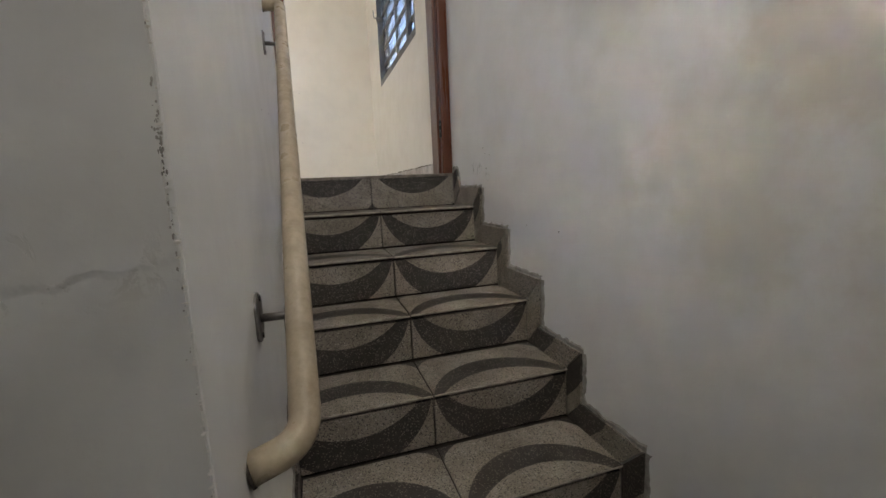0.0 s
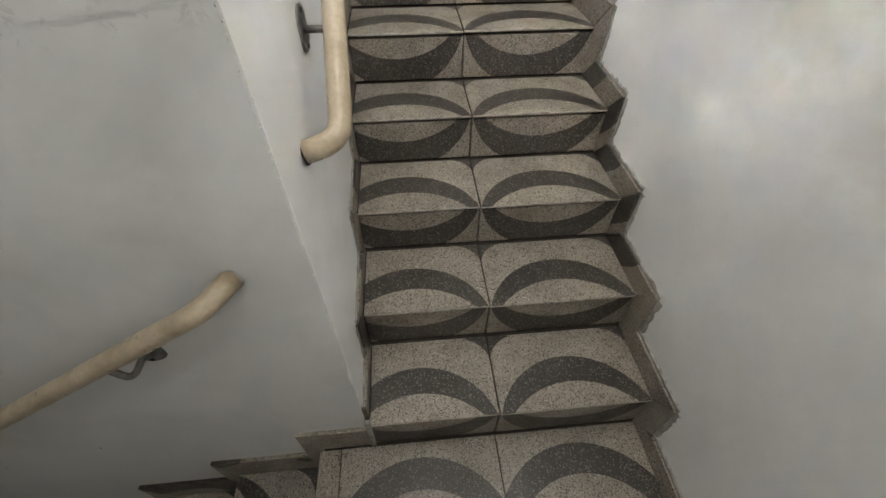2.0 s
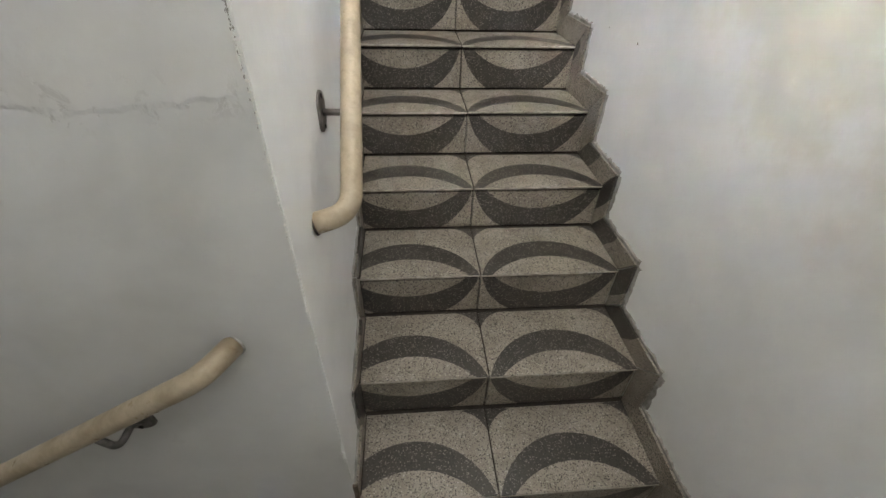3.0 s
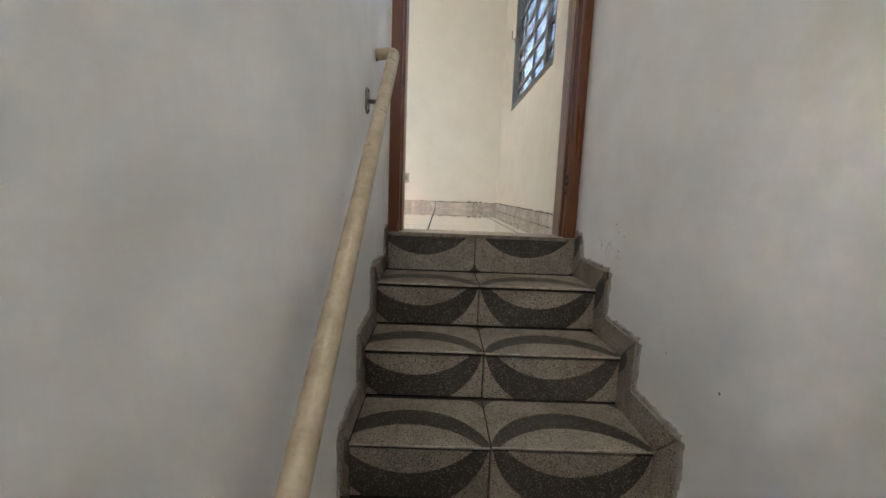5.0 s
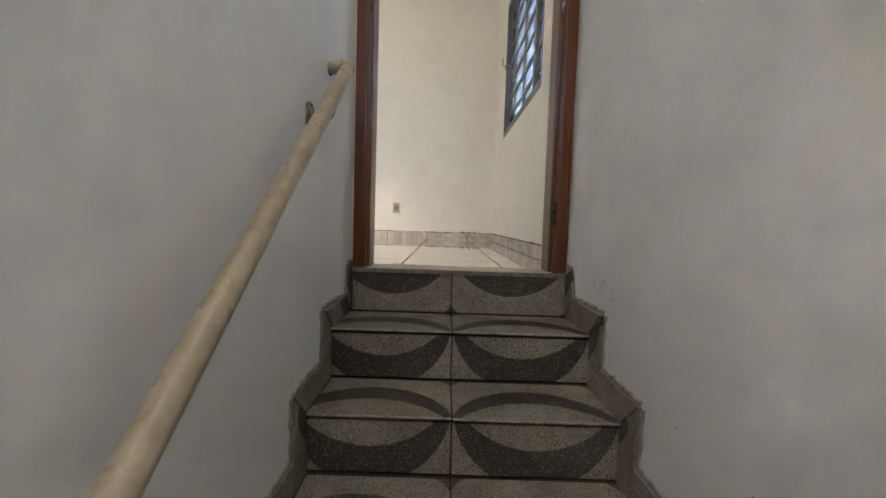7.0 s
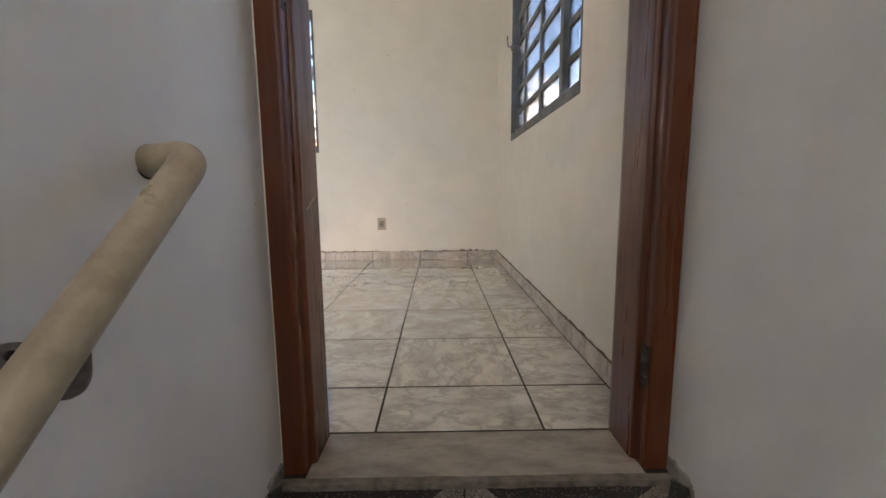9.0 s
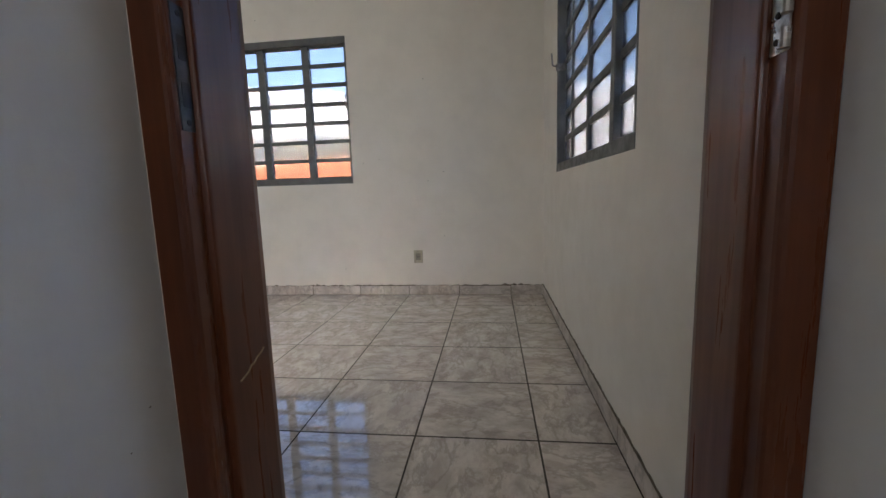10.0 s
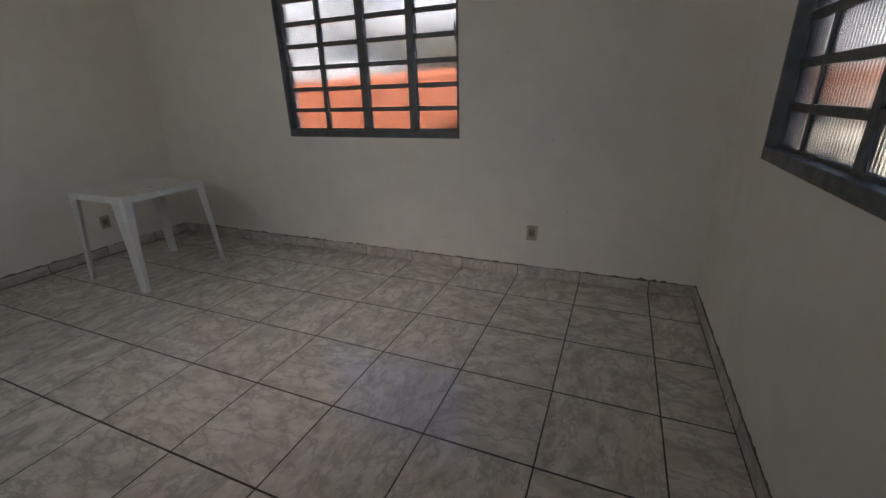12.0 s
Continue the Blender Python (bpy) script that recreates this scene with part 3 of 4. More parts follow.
def skirting(side):
    rnd = random.Random(11 if side > 0 else 12)
    mortar = bmesh.new()

    def band(p, q, out, proud):
        """A smear of mortar along the edge from p to q, uneven on the side named by out."""
        n = max(3, int(math.hypot(q[0] - p[0], q[1] - p[1]) / 0.011))
        rows = []
        for i in range(n + 1):
            f = i / n
            a, b = p[0] + (q[0] - p[0]) * f, p[1] + (q[1] - p[1]) * f
            w = 0.0125 + 0.012 * noise.noise(Vector((a * 38, b * 38, 3.0 * side))) + 0.005 * rnd.random()
            spots = ((a - out[0] * 0.02, b - out[1] * 0.02, proud), (a + out[0] * w * 0.75, b + out[1] * w * 0.75, proud + rnd.uniform(-0.0012, 0.0018)), (a + out[0] * w, b + out[1] * w, -0.001))
            rows.append([mortar.verts.new(((wall_right_x(y) - d) if side > 0 else (wall_left_x(y) + d), y, z)) for y, z, d in spots])
        for r, t in zip(rows, rows[1:]):
            for c in (0, 1):
                mortar.faces.new((r[c], t[c], t[c + 1], r[c + 1]))

    for k in range(STEPS + 1):
        yk, zk = -GOING * k, -RISE * k
        oy, oz = (OUT_Y, OUT_Z) if side > 0 else (OUT_Y - 0.006, OUT_Z - 0.010)
        oy, oz = oy + rnd.uniform(-0.006, 0.006) - (0.015 if k > 3 else 0.0), oz + rnd.uniform(-0.006, 0.006) - (0.013 if k > 3 else 0.0)
        g = 0.0015
        quads = []
        if k:
            b0 = yk + GOING if k < STEPS + 1 else yk
            quads.append([(yk + 2 * g, zk + 0.001), (b0, zk + 0.001), (b0 - oy + g, zk + oz), (yk - oy + 3 * g, zk + oz)])
        if k < STEPS:
            top = (yk - oy, zk + oz - g) if k else (yk - 0.055, zk + 0.020)
            quads.append([(yk, zk - g), top, (yk - oy, zk - RISE + oz + 2 * g), (yk, zk - RISE + 2 * g)])
        if k == STEPS:
            quads = [[(yk + GOING, zk + 0.001), (yk + GOING - oy, zk + oz), (Y_BACK, zk + oz), (Y_BACK, zk + 0.001)]] if side > 0 else []
        for q in quads:
            q = [(a + rnd.uniform(-0.0015, 0.0015), b) for a, b in q]
            c = (sum(a for a, b in q) / 4, sum(b for a, b in q) / 4)
            x = wall_right_x(c[0]) if side > 0 else wall_left_x(c[0])
            lo, hi = (-0.011, 0.002) if side > 0 else (-0.004, 0.011)
            if side < 0 and min(a for a, b in q) < Y_GREY:
                q = [(max(a, Y_GREY + 0.004), b) for a, b in q]
            bm = prism([(a - c[0], b - c[1]) for a, b in q], lo, hi, "x")
            ob = part("skirting_tile", bm, T_CUT, staircase)
            ob.matrix_basis = pose(x, *c)
        low_y = Y_GREY + 0.014 if side < 0 else -9.0
        if k and (side > 0 or k < STEPS):
            band((max(yk - oy - 0.004, low_y), zk + oz), (yk + GOING - oy, zk + oz), (0, 1), 0.0042)
        if k < STEPS and yk - oy > low_y:
            top = (yk - oy, zk + oz) if k else (yk - 0.055, zk + 0.022)
            band((yk - oy, zk - RISE + oz), top, (-1, 0), 0.0032)
        if k == 0:
            band((yk - 0.055, zk + 0.021), (0.028, zk + 0.021), (0, 1), 0.0046)
    part("mortar", mortar, MORTAR, staircase, "rough grey mortar smeared round the skirting")


skirting(1)
skirting(-1)
for k in range(LOW_STEPS):
    xk, zk = X_LAND - LOW_GOING * k, Z_LAND - LOW_RISE * k
    right = wall_left_x(Y_GREY) if k == 0 else xk + LOW_GOING
    q1 = [(xk, zk + 0.001), (right, zk + 0.001), (right - (0.05 if k else 0.0), zk + 0.125), (xk - 0.05, zk + 0.125)]
    q2 = [(xk, zk - 0.002), (xk - 0.05, zk + 0.122), (xk - 0.05, zk - LOW_RISE + 0.127), (xk, zk - LOW_RISE + 0.002)]
    for q in (q1, q2):
        c = (sum(a for a, b in q) / 4, sum(b for a, b in q) / 4)
        ob = part("skirting_tile", prism([(a - c[0], b - c[1]) for a, b in q], -0.012, 0.002, "y"), T_CUT, staircase)
        ob.matrix_basis = pose(c[0], Y_GREY, c[1])
# mortar that closes the foot of the corner
part("mortar", box(wall_left_x(Y_GREY) - 0.001, Y_GREY - 0.003, -RISE * 7 - 0.02, wall_left_x(Y_GREY) + 0.0108, Y_GREY + 0.005, -RISE * 7 + 0.088, 0.0015), DIRT, staircase, "brown mortar at the end of the skirting")
part("mortar", box(wall_left_x(Y_GREY) - 0.004, Y_GREY - 0.0155, Z_LAND, wall_left_x(Y_GREY) + 0.0118, Y_GREY + 0.008, -RISE * 7 + 0.012, 0.002), MORTAR, staircase)
# lumps of mortar left on the wall beside the sill
rnd = random.Random(44)


def lump(bm, at, size, flat):
    r = bmesh.ops.create_icosphere(bm, subdivisions=2, radius=1.0)
    for v in r["verts"]:
        n = 0.75 + 0.5 * noise.noise(v.co * 1.7 + Vector(at) * 40)
        v.co = Vector(at) + Vector((v.co.x * size * flat[0], v.co.y * size * flat[1], v.co.z * size * flat[2])) * n


bm = bmesh.new()
for i in range(16):
    lump(bm, (wall_right_x(0), -0.01 - 0.075 * rnd.random(), 0.030 - 0.055 * rnd.random()), rnd.uniform(0.006, 0.014), (0.5, 1.0, 1.0))
for i in range(7):
    lump(bm, (wall_left_x(0), -0.01 - 0.05 * rnd.random(), 0.022 - 0.05 * rnd.random()), rnd.uniform(0.005, 0.010), (0.5, 1.0, 1.0))
speck = bmesh.new()
for yy, zz in ((-0.402, 0.069), (-0.379, 0.097), (-0.168, -0.038), (-0.341, -0.013), (-0.414, 0.002), (-0.997, -0.239), (-0.448, 0.059), (-0.777, -0.232), (-0.15, 0.006), (-0.185, -0.03)):
    lump(speck, (XR, yy, zz), rnd.uniform(0.0022, 0.0042), (0.4, 1.0, 1.2))
part("paint_chips", speck, DIRT, bpy.data.objects["wall_stair_right"], "dark specks and chips in the paint")
speck = bmesh.new()
for yy, zz in ((-0.05, 0.565), (-0.012, 0.61), (-0.62, 0.20), (-0.90, 0.16), (-0.80, 0.15), (-0.36, 0.02)):
    lump(speck, (wall_left_x(yy), yy, zz), rnd.uniform(0.0016, 0.0030), (0.4, 1.2, 0.8))
part("paint_chips", speck, DIRT, bpy.data.objects["wall_stair_left"], "dark specks and chips in the paint")
part("mortar_lumps", bm, MORTAR, staircase, "rough grey mortar lumps beside the door sill")
# worn cement edge of the door sill
bm = prism(ragged([(XL + 0.014, -0.005), (XR - 0.01, -0.005), (XR - 0.01, 0.016), (XL + 0.014, 0.016)], 0.002, 0.03, 8), -0.014, 0.0012)
part("sill_edge", bm, SILL, staircase, "worn cement edge of the door sill")

# ---------------------------------------------------------------- room floor
floor = tagged(part("floor", box(x0 - 0.1, 0.034, -0.2, x1 + 0.1, y1 + 0.1, -0.0005), GROUT), "glossy marbled beige floor tiles with dark joints", "floor", kind="structure")
xs = [0.226 - 0.4515 * i for i in range(-1, 12)][::-1]
ys = [0.193] + [0.4505 + 0.4490 * j for j in range(0, 7)]
cache = {}
for i in range(len(xs) - 1):
    for j in range(len(ys)):
        a, b = max(xs[i], x0 + 0.008) + 0.0032, min(xs[i + 1], x1 - 0.008) - 0.0032
        c, d = ys[j] + 0.0042, (ys[j + 1] if j + 1 < len(ys) else y1 - 0.008) - 0.0042
        if b - a < 0.02 or d - c < 0.02:
            continue
        key = (round(b - a, 4), round(d - c, 4))
        if key not in cache:
            cache[key] = tile_mesh("floor_tile", -key[0] / 2, -key[1] / 2, key[0] / 2, key[1] / 2, CERAMIC, 0.008, 0.0005)
        lay("floor_tile", cache[key], floor, pose((a + b) / 2, (c + d) / 2, random.uniform(-0.0004, 0.0004)))
sill = [(-0.355, 0.0175), (0.409, 0.0175), (0.409, 0.0655), (0.397, 0.0735), (0.397, 0.188), (-0.344, 0.188), (-0.344, 0.0735), (-0.355, 0.0655)]
part("sill_tile", prism(sill, -0.008, 0.0006), DUSTY, floor, "dusty worn marbled sill tile")

# baseboard of cut floor tiles with a ragged mortar line on top
baseboard = tagged(new("baseboard"), "marbled tile baseboard with ragged mortar along its top", "baseboard", kind="structure")
HB = 0.079


def base_run(length, m, joints, seed):
    rnd = random.Random(seed)
    cuts = [0.0] + [j for j in joints if 0.02 < j < length - 0.02] + [length]
    for a, b in zip(cuts, cuts[1:]):
        me = tile_mesh("baseboard_tile", -(b - a) / 2 + 0.003, 0, (b - a) / 2 - 0.003, HB + rnd.uniform(-0.003, 0.002), CERAMIC_DUSTY, 0.008, 0.0012)
        lay("baseboard_tile", me, baseboard, m @ pose((a + b) / 2, 0.001, 0.008 + rnd.uniform(0, 0.001)))
    top, x = [], 0.0
    while x < length:
        top.append((x, HB + 0.003 + 0.010 * rnd.random() ** 2.2 + (0.008 if rnd.random() < 0.06 else 0)))
        x += rnd.uniform(0.008, 0.035)
    poly = [(0, 0.002)] + top + [(length, HB + 0.004), (length, 0.002)]
    ob = part("mortar", prism(poly, -0.001, 0.0055), DIRT, baseboard, "dark dirty mortar line")
    ob.matrix_basis = m


base_run(x1 - x0, pose(x0, y1, 0, 90, 0, 0), [x - x0 for x in xs], 1)
base_run(y1 - y0, pose(x1, y1, 0, 90, 0, -90), [y1 - y for y in ys[::-1]], 2)
base_run(y1 - y0, pose(x0, y0, 0, 90, 0, 90), [y - y0 for y in ys], 3)
base_run(abs(x0 - XL) - 0.02, pose(XL - 0.02, y0, 0, 90, 0, 180), [0.30 + 0.4515 * i for i in range(9)], 4)

# ---------------------------------------------------------------- door frame
door = tagged(new("door_1"), "varnished reddish-brown wooden door frame with its leaf taken off", "door frame", kind="structure")


def jamb(sx, face, inner, side_wall):
    p = [(side_wall, 0.030), (face + 0.011 * sx, 0.030), (face + 0.005 * sx, 0.0312), (face + 0.0015 * sx, 0.0345), (face, 0.040), (face, 0.066), (face - 0.0015 * sx, 0.0690),
         (inner + 0.0055 * sx, 0.0700), (inner + 0.0022 * sx, 0.0712), (inner + 0.0006 * sx, 0.0740), (inner, 0.0780), (inner, 0.188), (inner + 0.004 * sx, 0.206), (side_wall, 0.206)]
    return prism(p, 0.0, 2.10)


left_jamb = part("jamb", jamb(-1, -0.357, -0.346, -0.4065), WOOD, door)
part("jamb", jamb(1, 0.411, 0.399, 0.464), WOOD, door)
part("head", prism([(0.030, 2.145), (0.030, 2.10), (0.070, 2.10), (0.071, 2.088), (0.196, 2.088), (0.196, 2.145)], -0.4065, 0.464, "x"), WOOD, door)

crack = [(-0.3459, 0.098, 0.596), (-0.3459, 0.112, 0.600), (-0.3459, 0.122, 0.603), (-0.3459, 0.131, 0.611), (-0.3459, 0.138, 0.610), (-0.3459, 0.150, 0.618), (-0.3459, 0.163, 0.621), (-0.3459, 0.172, 0.627)]
part("crack", sweep(crack, 0.0019, 6), RAW_WOOD, left_jamb, "pale splintered crack in the varnish")


def hinge(z, steel):
    bm = box(-0.0015, -0.016, -0.045, 0.0015, 0.016, 0.045, 0.0008)
    h = part("hinge", bm, steel, door, "bare steel hinge leaf")
    h.matrix_basis = pose(0.4095, 0.052, z)
    for dz in (-0.032, -0.002, 0.029):
        s = sweep([(-0.0035, 0.002, dz), (-0.0012, 0.002, dz)], 0.004, 10)
        part("screw", s, BLACK, h)
    for a, b in ((-0.044, -0.022), (-0.006, 0.014), (0.026, 0.044)):
        part("knuckle", sweep([(-0.006, -0.018, a), (-0.006, -0.018, b)], 0.006, 12), steel, h, smooth=False)


hinge(0.243, PEWTER)
hinge(1.09, BRIGHT)
hinge(1.86, BRIGHT)
plate = part("strike_plate", box(-0.0012, -0.013, -0.085, 0.0012, 0.013, 0.085, 0.0006), PEWTER, door, "dull dark steel strike plate")
plate.matrix_basis = pose(-0.3562, 0.056, 1.078)
part("latch_hole", box(0.0009, -0.007, 0.012, 0.0018, 0.007, 0.045), BLACK, plate)
part("bolt_hole", box(0.0009, -0.007, -0.052, 0.0018, 0.007, -0.018), BLACK, plate)
for dz in (0.073, -0.073):
    part("screw", sweep([(0.0010, 0, dz), (0.0022, 0, dz)], 0.004, 10), BLACK, plate)


# ---------------------------------------------------------------- windows
def pane_mesh(w, h):
    """A pane with a flat outer face and a ribbed inner face."""
    bm = bmesh.new()
    ribs = max(6, int(w / 0.021))
    n = ribs * 6
    front, back = [[], []], []
    for i in range(n + 1):
        x = -w / 2 + w * i / n
        d = 0.0045 + 0.0006 * math.cos(2 * math.pi * i / 6)
        for s in (0, 1):
            front[s].append(bm.verts.new((x, -d, h * (s - 0.5))))
    back = [bm.verts.new((sx * w / 2, 0, sz * h / 2)) for sx, sz in ((-1, -1), (1, -1), (1, 1), (-1, 1))]
    for i in range(n):
        bm.faces.new((front[0][i], front[0][i + 1], front[1][i + 1], front[1][i]))
    bm.faces.new(back)
    bm.faces.new([back[0], *front[0], back[1]])
    bm.faces.new([back[3], *front[1], back[2]])
    bm.faces.new((back[0], front[0][0], front[1][0], back[3]))
    bm.faces.new((back[1], front[0][-1], front[1][-1], back[2]))
    me = mesh_of(bm, "pane")
    me.materials.append(GLASS)
    return me


def steel_window(name, width, height, columns, posts, m, label, levers, lit=True):
    """Seen from the room: x to the right, y outwards, z up, from the lower left corner. columns: glass from, to."""
    w = tagged(new(name), label, "window", kind="structure")
    w.matrix_basis = m
    D = 0.085
    fr = [(0, 0, width, 0.052), (0, height - 0.058, width, height), (0, 0.052, 0.016, height - 0.058), (width - 0.016, 0.052, width, height - 0.058)]
    for a, b, c, d in fr:
        part("window_frame", box(a, -0.003, b, c, D, d, 0.003), SASH, w)
    for a, c in ((0.016, columns[0][0]), (columns[-1][1], width - 0.016)):
        part("stile", box(a, 0.046, 0.052, c, 0.075, height - 0.058, 0.002), SASH, w)
    for i, (a, c) in enumerate(zip(columns, columns[1:])):
        part("mullion", box(a[1], posts[i], 0.052, c[0], 0.078, height - 0.058, 0.003), SASH, w)
    rows, z_low, pitch = 7, 0.0655, 0.1612
    ph = 0.1285
    for a, c in columns:
        me = pane_mesh(c - a + 0.008, ph + 0.008)
        for r in range(rows):
            zc = z_low + pitch * r
            g = part("pane", me, GLASS, w)
            g.matrix_basis = pose((a + c) / 2, 0.058, zc + ph / 2)
            g.visible_shadow = not lit
            if r < rows - 1:
                part("bar", box(a, 0.046, zc + ph, c, 0.074, zc + pitch, 0.002), SASH, w)
        part("bar", box(a, 0.046, 0.050, c, 0.074, z_low, 0.002), SASH, w)
        part("bar", box(a, 0.046, z_low + pitch * 6 + ph, c, 0.074, height - 0.056, 0.002), SASH, w)
    for x, z, k in levers:
        lv = part("lever", box(x - 0.009 * k, 0.046 - 0.058 * k, z - 0.022 * k, x + 0.009 * k, 0.046, z + 0.022 * k, 0.002), STEEL, w)
        y = 0.050 - 0.058 * k
        part("arm", sweep(fillet([(x, y, z + 0.008 * k), (x, y - 0.026 * k, z + 0.012 * k), (x + 0.006 * k, y - 0.032 * k, z + 0.085 * k)], 0.015 * k), 0.005 * k, 10), STEEL, lv)
    return w


cols_n = [(-2.646, -2.330), (-2.294, -1.957), (-1.893, -1.546), (-1.485, -1.172)]
steel_window("window_1", WIN_N[1] - WIN_N[0], WIN_N[3] - WIN_N[2], [(a - WIN_N[0], b - WIN_N[0]) for a, b in cols_n], (0.036, 0.022, 0.022), pose(WIN_N[0], y1, WIN_N[2]),
             "grey steel louvre window with ribbed glass panes, facing orange roofs", [(1.535, 0.66, 1.0), (0.012, 0.70, 0.7)])
cols_e = [(2.334, 2.120), (2.100, 1.690), (1.652, 1.218), (1.167, 0.868)]
steel_window("window_2", WIN_E[1] - WIN_E[0], WIN_E[3] - WIN_E[2], [(WIN_E[1] - a, WIN_E[1] - b) for a, b in cols_e], (0.046, 0.042, 0.026), pose(x1, WIN_E[1], WIN_E[2], 0, 0, -90),
             "grey steel louvre window with ribbed glass beside the room corner", [(0.014, 0.66, 1.0), (0.625, 0.50, 0.4)])

# unseen window, added to fill the opening behind the south lamp
steel_window("added_window_south", ADDED_WIN_S[1] - ADDED_WIN_S[0], ADDED_WIN_S[3] - ADDED_WIN_S[2], [(0.046, 0.362), (0.398, 0.735), (0.799, 1.146), (1.207, 1.494)], (0.036, 0.022, 0.022), pose(ADDED_WIN_S[1], y0, ADDED_WIN_S[2], 0, 0, 180),
             "unseen grey steel louvre window with ribbed glass, added in the south wall", [], lit=False)

# unseen window, added to close the opening behind the landing fill lamp
added_window = tagged(new("added_window_landing"), "unseen small steel window with one ribbed pane, added high over the landing", "window", kind="structure")
added_window.matrix_basis = pose(ADDED_WIN_L[0], Y_BACK, ADDED_WIN_L[2], 0, 0, 180)
lw, lh = ADDED_WIN_L[1] - ADDED_WIN_L[0], ADDED_WIN_L[3] - ADDED_WIN_L[2]
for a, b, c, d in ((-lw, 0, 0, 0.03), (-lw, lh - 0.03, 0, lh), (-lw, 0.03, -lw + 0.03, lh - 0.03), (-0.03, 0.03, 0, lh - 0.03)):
    part("window_frame", box(a, 0.03, b, c, 0.10, d, 0.003), SASH, added_window)
part("pane", pane_mesh(lw - 0.05, lh - 0.05), GLASS, added_window).matrix_basis = pose(-lw / 2, 0.07, lh / 2)


# ---------------------------------------------------------------- handrails
def rail_thing(path, radius, brackets, label, gap=GROUT):
    """brackets: a place on the wall, the wall's normal, and the place of the rail's axis there."""
    rail = tagged(new("handrail"), label, "handrail", group="stair handrails")
    part("pipe", sweep(fillet(path, 0.038, 10), radius, 20), RAIL, rail, smooth=True)
    for end, n in ((path[0], Vector(path[1]) - Vector(path[0])), (path[-1], Vector(path[-2]) - Vector(path[-1]))):
        n = n.normalized()
        part("collar", sweep([Vector(end) - n * 0.002, Vector(end) + n * 0.002], radius + 0.0016, 20), gap, rail, "rough joint round the pipe end")
    for at, n, axis in brackets:
        at, n, axis = Vector(at), Vector(n), Vector(axis)
        side = n.cross(Vector((0, 0, 1)))
        bm = bmesh.new()
        rings = []
        for depth, shrink in ((-0.001, 1.0), (0.004, 1.0), (0.0055, 0.94)):
            ring = []
            for k in range(40):
                a = 2 * math.pi * k / 40
                wide = 0.0355 - 0.004 * math.cos(4 * a)
                ring.append(bm.verts.new(at + n * depth + shrink * (side * wide * math.cos(a) + Vector((0, 0, 0.041 * math.sin(a))))))
            rings.append(ring)
        for r, t in zip(rings, rings[1:]):
            for k in range(40):
                bm.faces.new((r[k], r[(k + 1) % 40], t[(k + 1) % 40], t[k]))
        bm.faces.new(rings[0]), bm.faces.new(rings[-1])
        br = part("bracket", bm, STEEL, rail, "dull steel wall bracket")
        knee = at + n * (axis - at).dot(n) * 0.95
        low = knee + Vector((0, 0, -0.002))
        part("arm", sweep(fillet([at + Vector((0, 0, -0.002)), low, axis + Vector((0, 0, -radius * 0.8))], 0.02), 0.0068, 12), STEEL, br, smooth=True)
        for s in (0.031, -0.031):
            part("screw", sweep([at + n * 0.004 + Vector((0, 0, s)), at + n * 0.0075 + Vector((0, 0, s))], 0.0045, 10), BLACK, br)
    return rail


def upper_axis(y):
    return Vector((wall_left_x(y) + 0.066, y, 0.9116 + 0.7733 * y))


path = [(wall_left_x(-0.30), -0.292, 0.672), upper_axis(-0.302), upper_axis(-1.672), (wall_left_x(-1.69), -1.686, -0.396)]
br = [((wall_left_x(y), y, z), (1, 0, 0), upper_axis(y)) for y, z in ((-0.495, 0.468), (-1.468, -0.272))]
rail_thing(path, 0.0205, br, "worn cream painted pipe handrail along the white stair wall")


def lower_axis(x):
    return Vector((x, Y_GREY - 0.066, -0.508 + (x + 0.515) * 0.605))


path = [(-0.528, Y_GREY, -0.537), lower_axis(-0.556), lower_axis(-2.60), (-2.60, Y_GREY, lower_axis(-2.60).z)]
br = [((x, Y_GREY, lower_axis(x).z - 0.075), (0, -1, 0), lower_axis(x - 0.02)) for x in (-0.768, -2.1)]
rail_thing(path, 0.0198, br, "worn cream painted pipe handrail along the grey lower wall", MORTAR)


# ---------------------------------------------------------------- sockets
def socket(m, label):
    s = tagged(new("wall_socket"), label, "socket", group="wall sockets")
    s.matrix_basis = m
    part("plate", box(-0.039, -0.009, -0.057, 0.039, 0.0, 0.057, 0.003), PLATE, s)
    part("insert", box(-0.022, -0.011, -0.030, 0.022, -0.0085, 0.030, 0.0008), INSERT, s, "dull brown-grey insert")
    for dx, dz in ((-0.0095, 0.0), (0.0095, 0.0), (0, -0.007)):
        part("contact_hole", sweep([(dx, -0.0118, dz), (dx, -0.0105, dz)], 0.0032, 10), BLACK, s)
    for dz in (-0.044, 0.044):
        part("screw", sweep([(0, -0.0100, dz), (0, -0.0088, dz)], 0.003, 10), STEEL, s)


socket(pose(-0.583, y1, 0.344), "beige plastic wall socket under the far window wall")
socket(pose(x0, 2.299, 0.305, 0, 0, 90), "beige plastic wall socket behind the white table")


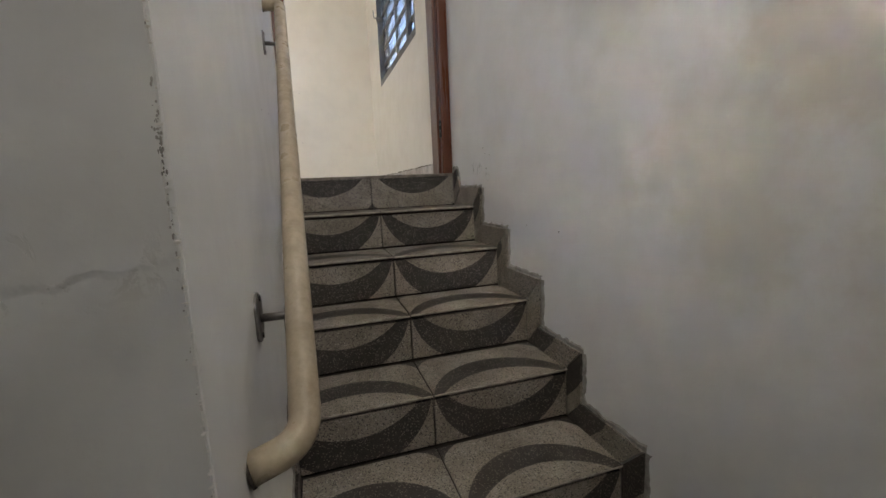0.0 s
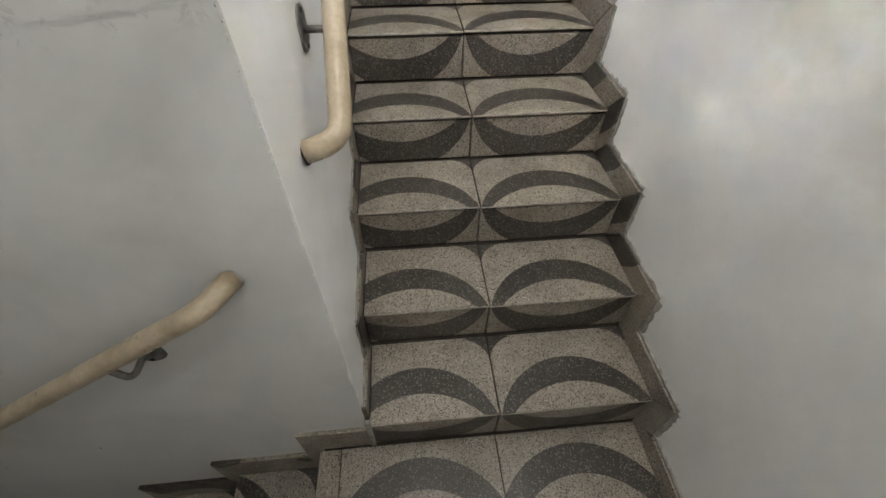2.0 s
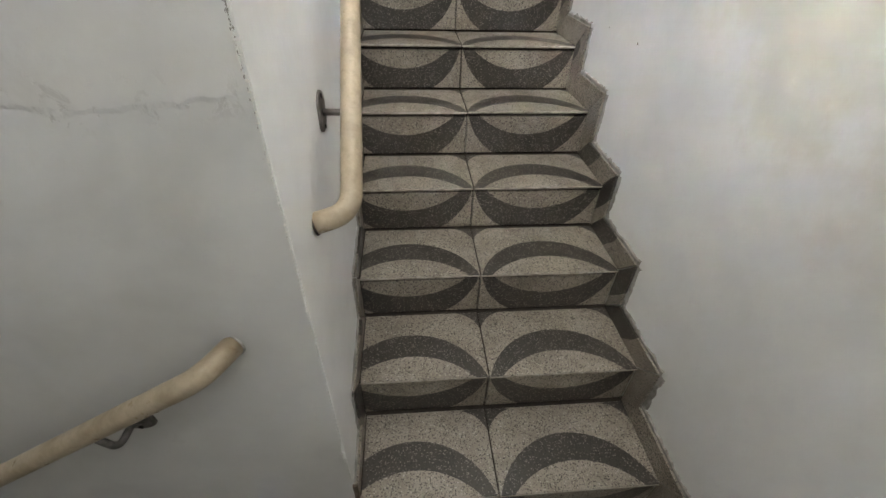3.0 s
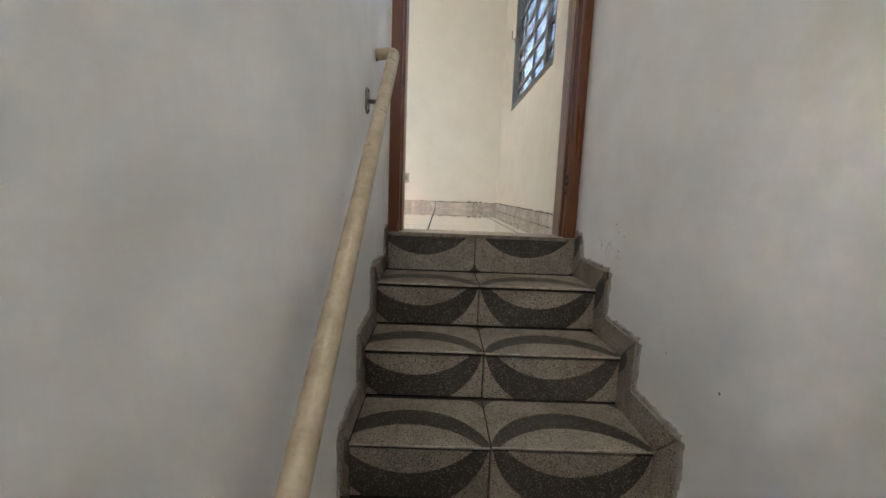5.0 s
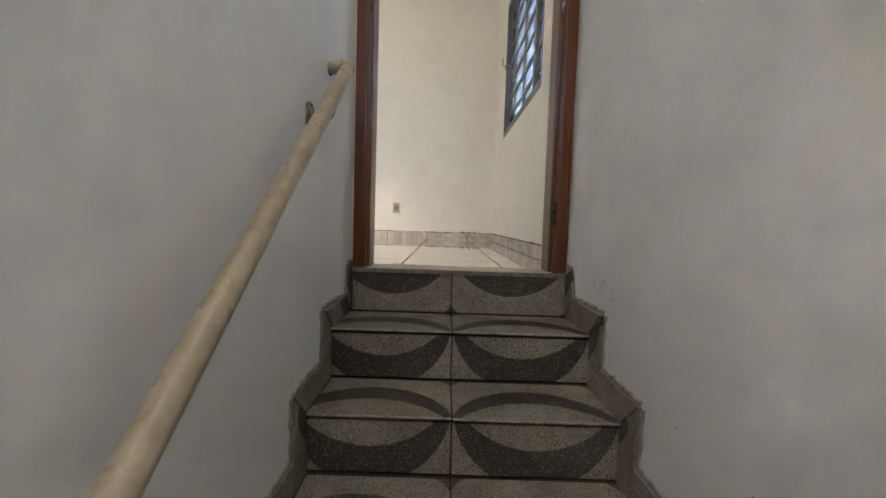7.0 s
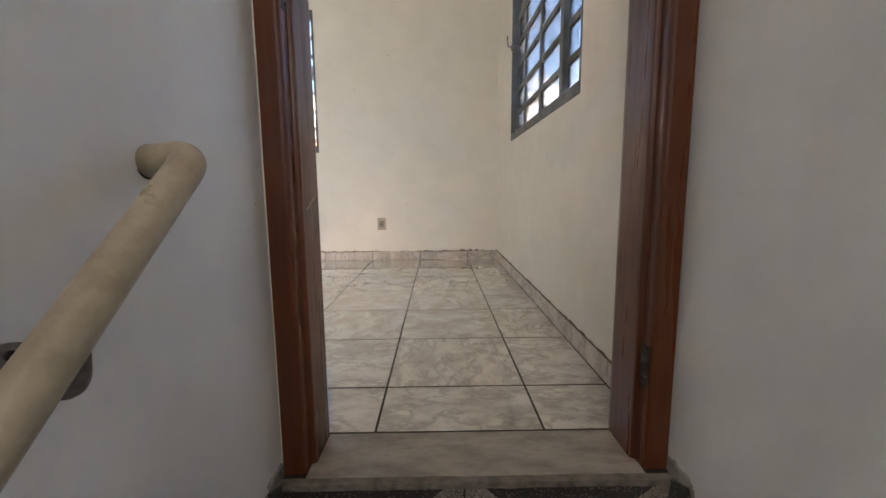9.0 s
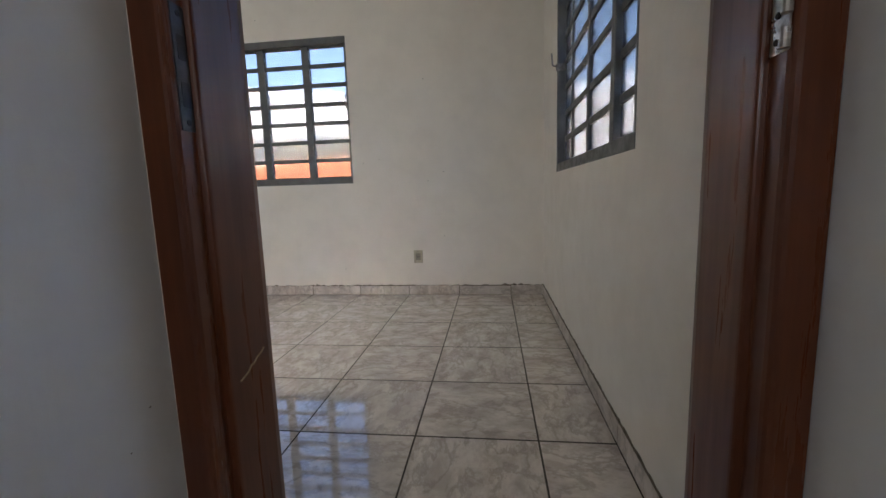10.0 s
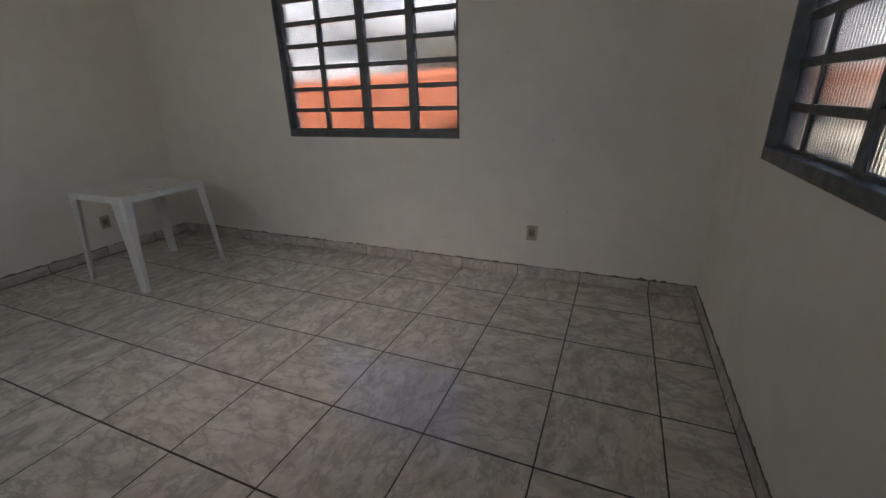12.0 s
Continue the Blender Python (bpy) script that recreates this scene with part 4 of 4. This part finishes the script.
# ---------------------------------------------------------------- plastic table
def plastic_table(m):
    t = tagged(new("table"), "square white plastic garden table with splayed legs", "table")
    t.matrix_basis = m
    H, S = 0.705, 0.325

    def rounded(s, r, n=5):
        out = []
        for cx, cy, a0 in ((1, 1, 0), (-1, 1, 90), (-1, -1, 180), (1, -1, 270)):
            for i in range(n + 1):
                a = radians(a0 + 90 * i / n)
                out.append((cx * (s - r) + r * math.cos(a), cy * (s - r) + r * math.sin(a)))
        return out

    bm = prism(rounded(S, 0.055), H - 0.010, H)
    bmesh.ops.bevel(bm, geom=[e for e in bm.edges if all(abs(v.co.z - H) < 1e-5 for v in e.verts)], offset=0.004, segments=2, affect="EDGES")
    top = part("tabletop", bm, PLASTIC, t)
    part("centre_boss", sweep([(0, 0, H - 0.001), (0, 0, H + 0.0015)], 0.024, 20), PLASTIC, top)
    outer, inner = rounded(S - 0.001, 0.054), rounded(S - 0.007, 0.048)
    bm = bmesh.new()
    rings = [[bm.verts.new((a, b, z)) for a, b in ring] for ring, z in ((outer, H - 0.009), (outer, H - 0.048), (inner, H - 0.048), (inner, H - 0.009))]
    n = len(outer)
    for a, b in zip(rings, rings[1:] + rings[:1]):
        for i in range(n):
            bm.faces.new((a[i], a[(i + 1) % n], b[(i + 1) % n], b[i]))
    part("apron", bm, PLASTIC, t)
    for sx, sy in ((1, 1), (-1, 1), (-1, -1), (1, -1)):
        bm = bmesh.new()
        rings = []
        for z, wide, out in ((H - 0.012, 0.120, 0.0), (H - 0.06, 0.108, 0.001), (H * 0.5, 0.075, 0.012), (0.0, 0.050, 0.027)):
            c = S - 0.003 + out
            th, slim = 0.006, 0.014 + 0.55 * wide
            pts = [(c - wide, c), (c - 0.016, c), (c, c - 0.016), (c, c - slim), (c - th, c - slim), (c - th, c - 0.018), (c - 0.018, c - th), (c - wide, c - th)]
            rings.append([bm.verts.new((sx * a, sy * b, z)) for a, b in pts])
        for a, b in zip(rings, rings[1:]):
            for i in range(8):
                bm.faces.new((a[i], a[(i + 1) % 8], b[(i + 1) % 8], b[i]))
        for ring in (rings[0], rings[-1]):
            bm.faces.new((ring[0], ring[1], ring[6], ring[7])), bm.faces.new((ring[1], ring[2], ring[5], ring[6])), bm.faces.new((ring[2], ring[3], ring[4], ring[5]))
        part("leg", bm, PLASTIC, t)


plastic_table(pose(-3.485, 2.178, 0.0, 0, 0, -1.2))

# ---------------------------------------------------------------- outside
ground = tagged(part("ground", box(-900, -900, Z_DOWN - 0.6, 900, 900, Z_DOWN - 0.2), EARTH), "dry bare earth with thin grass", "ground", kind="structure")

CLOUD = plain("white_cloud", (0.63, 0.63, 0.62), (0.56, 0.57, 0.58), 0.01, 0.95, bmp=0.0)
# bank of fair-weather cloud along the horizon
rnd = random.Random(21)
verts, faces = [], []
unit = bmesh.new()
bmesh.ops.create_icosphere(unit, subdivisions=2, radius=1.0)
unit.verts.index_update()
ball = [v.co.copy() for v in unit.verts]
tris = [[v.index for v in f.verts] for f in unit.faces]
unit.free()
for i in range(560):
    a, far = rnd.uniform(0, 2 * math.pi), rnd.uniform(420, 560)
    size = rnd.uniform(24, 48)
    lift = (4 + 82 * rnd.random() ** 1.2) * far / 480
    at = Vector((math.sin(a) * far, math.cos(a) * far, lift))
    base = len(verts)
    for c in ball:
        n = 1.0 + 0.35 * noise.noise(c * 1.6 + at * 0.05) + 0.15 * noise.noise(c * 4.0 + at * 0.05)
        verts.append(at + Vector((c.x * 1.5, c.y * 1.5, c.z * 0.62)) * size * n)
    faces += [[k + base for k in t] for t in tris]
me = bpy.data.meshes.new("cloud_bank")
me.from_pydata(verts, [], faces)
tagged(part("cloud_bank", me, CLOUD, smooth=True), "low bank of white fair-weather cloud", "cloud", kind="stuff")


def house(m, w, d, h, ridge, wall_mat, label):
    """Eaves run along x; the roof has rows of clay tiles."""
    hs = tagged(new("house"), label, "house")
    hs.matrix_basis = m
    part("wall", box(-w / 2, -d / 2, 0, w / 2, d / 2, h), wall_mat, hs)
    rise, over = ridge - h, 0.5
    slope = math.hypot(d / 2 + over, rise)
    rows, colw = int(slope / 0.36), 0.22
    for s in (-1, 1):
        bm = bmesh.new()
        n = int((w + 2 * over) / colw)
        for r in range(rows):
            f0, f1 = r / rows, (r + 1) / rows
            pts = []
            for i in range(n * 4 + 1):
                x = -w / 2 - over + i * colw / 4
                lift = 0.05 * math.sin(2 * math.pi * i / 4)
                pts.append([bm.verts.new((x, s * (d / 2 + over) * (1 - f), h - 0.12 + (rise + 0.12) * f + lift + up)) for f, up in ((f0, 0.05), (f1, 0.0))])
            for a, b in zip(pts, pts[1:]):
                bm.faces.new((a[0], b[0], b[1], a[1]))
        part("roof", bm, ROOF, hs, "faded terracotta tile roof")
    part("ridge", sweep([(-w / 2 - over, 0, ridge + 0.03), (w / 2 + over, 0, ridge + 0.03)], 0.11, 10), ROOF, hs)
    part("gable", prism([(-d / 2, h), (d / 2, h), (0, ridge - 0.03)], -w / 2, w / 2, "x"), wall_mat, hs)
    for i in range(int(w // 3)):
        x = -w / 2 + 1.5 + 3 * i
        win = part("window", box(x - 0.6, -d / 2 - 0.03, h - 1.9, x + 0.6, -d / 2 + 0.02, h - 0.8, 0.01), SASH, hs)
        part("pane", box(x - 0.53, -d / 2 - 0.036, h - 1.83, x + 0.53, -d / 2 - 0.028, h - 0.87), BLACK, win)


G = Z_DOWN - 0.2
house(pose(-9.6, 13.0, G, 0, 0, -22), 16.0, 8.0, 3.4, 4.78, ORANGE, "low orange house with a terracotta tile roof")
house(pose(8.0, 14.5, G, 0, 0, -10), 13.0, 8.0, 4.0, 4.55, FACADE, "cream house with a faded terracotta roof")
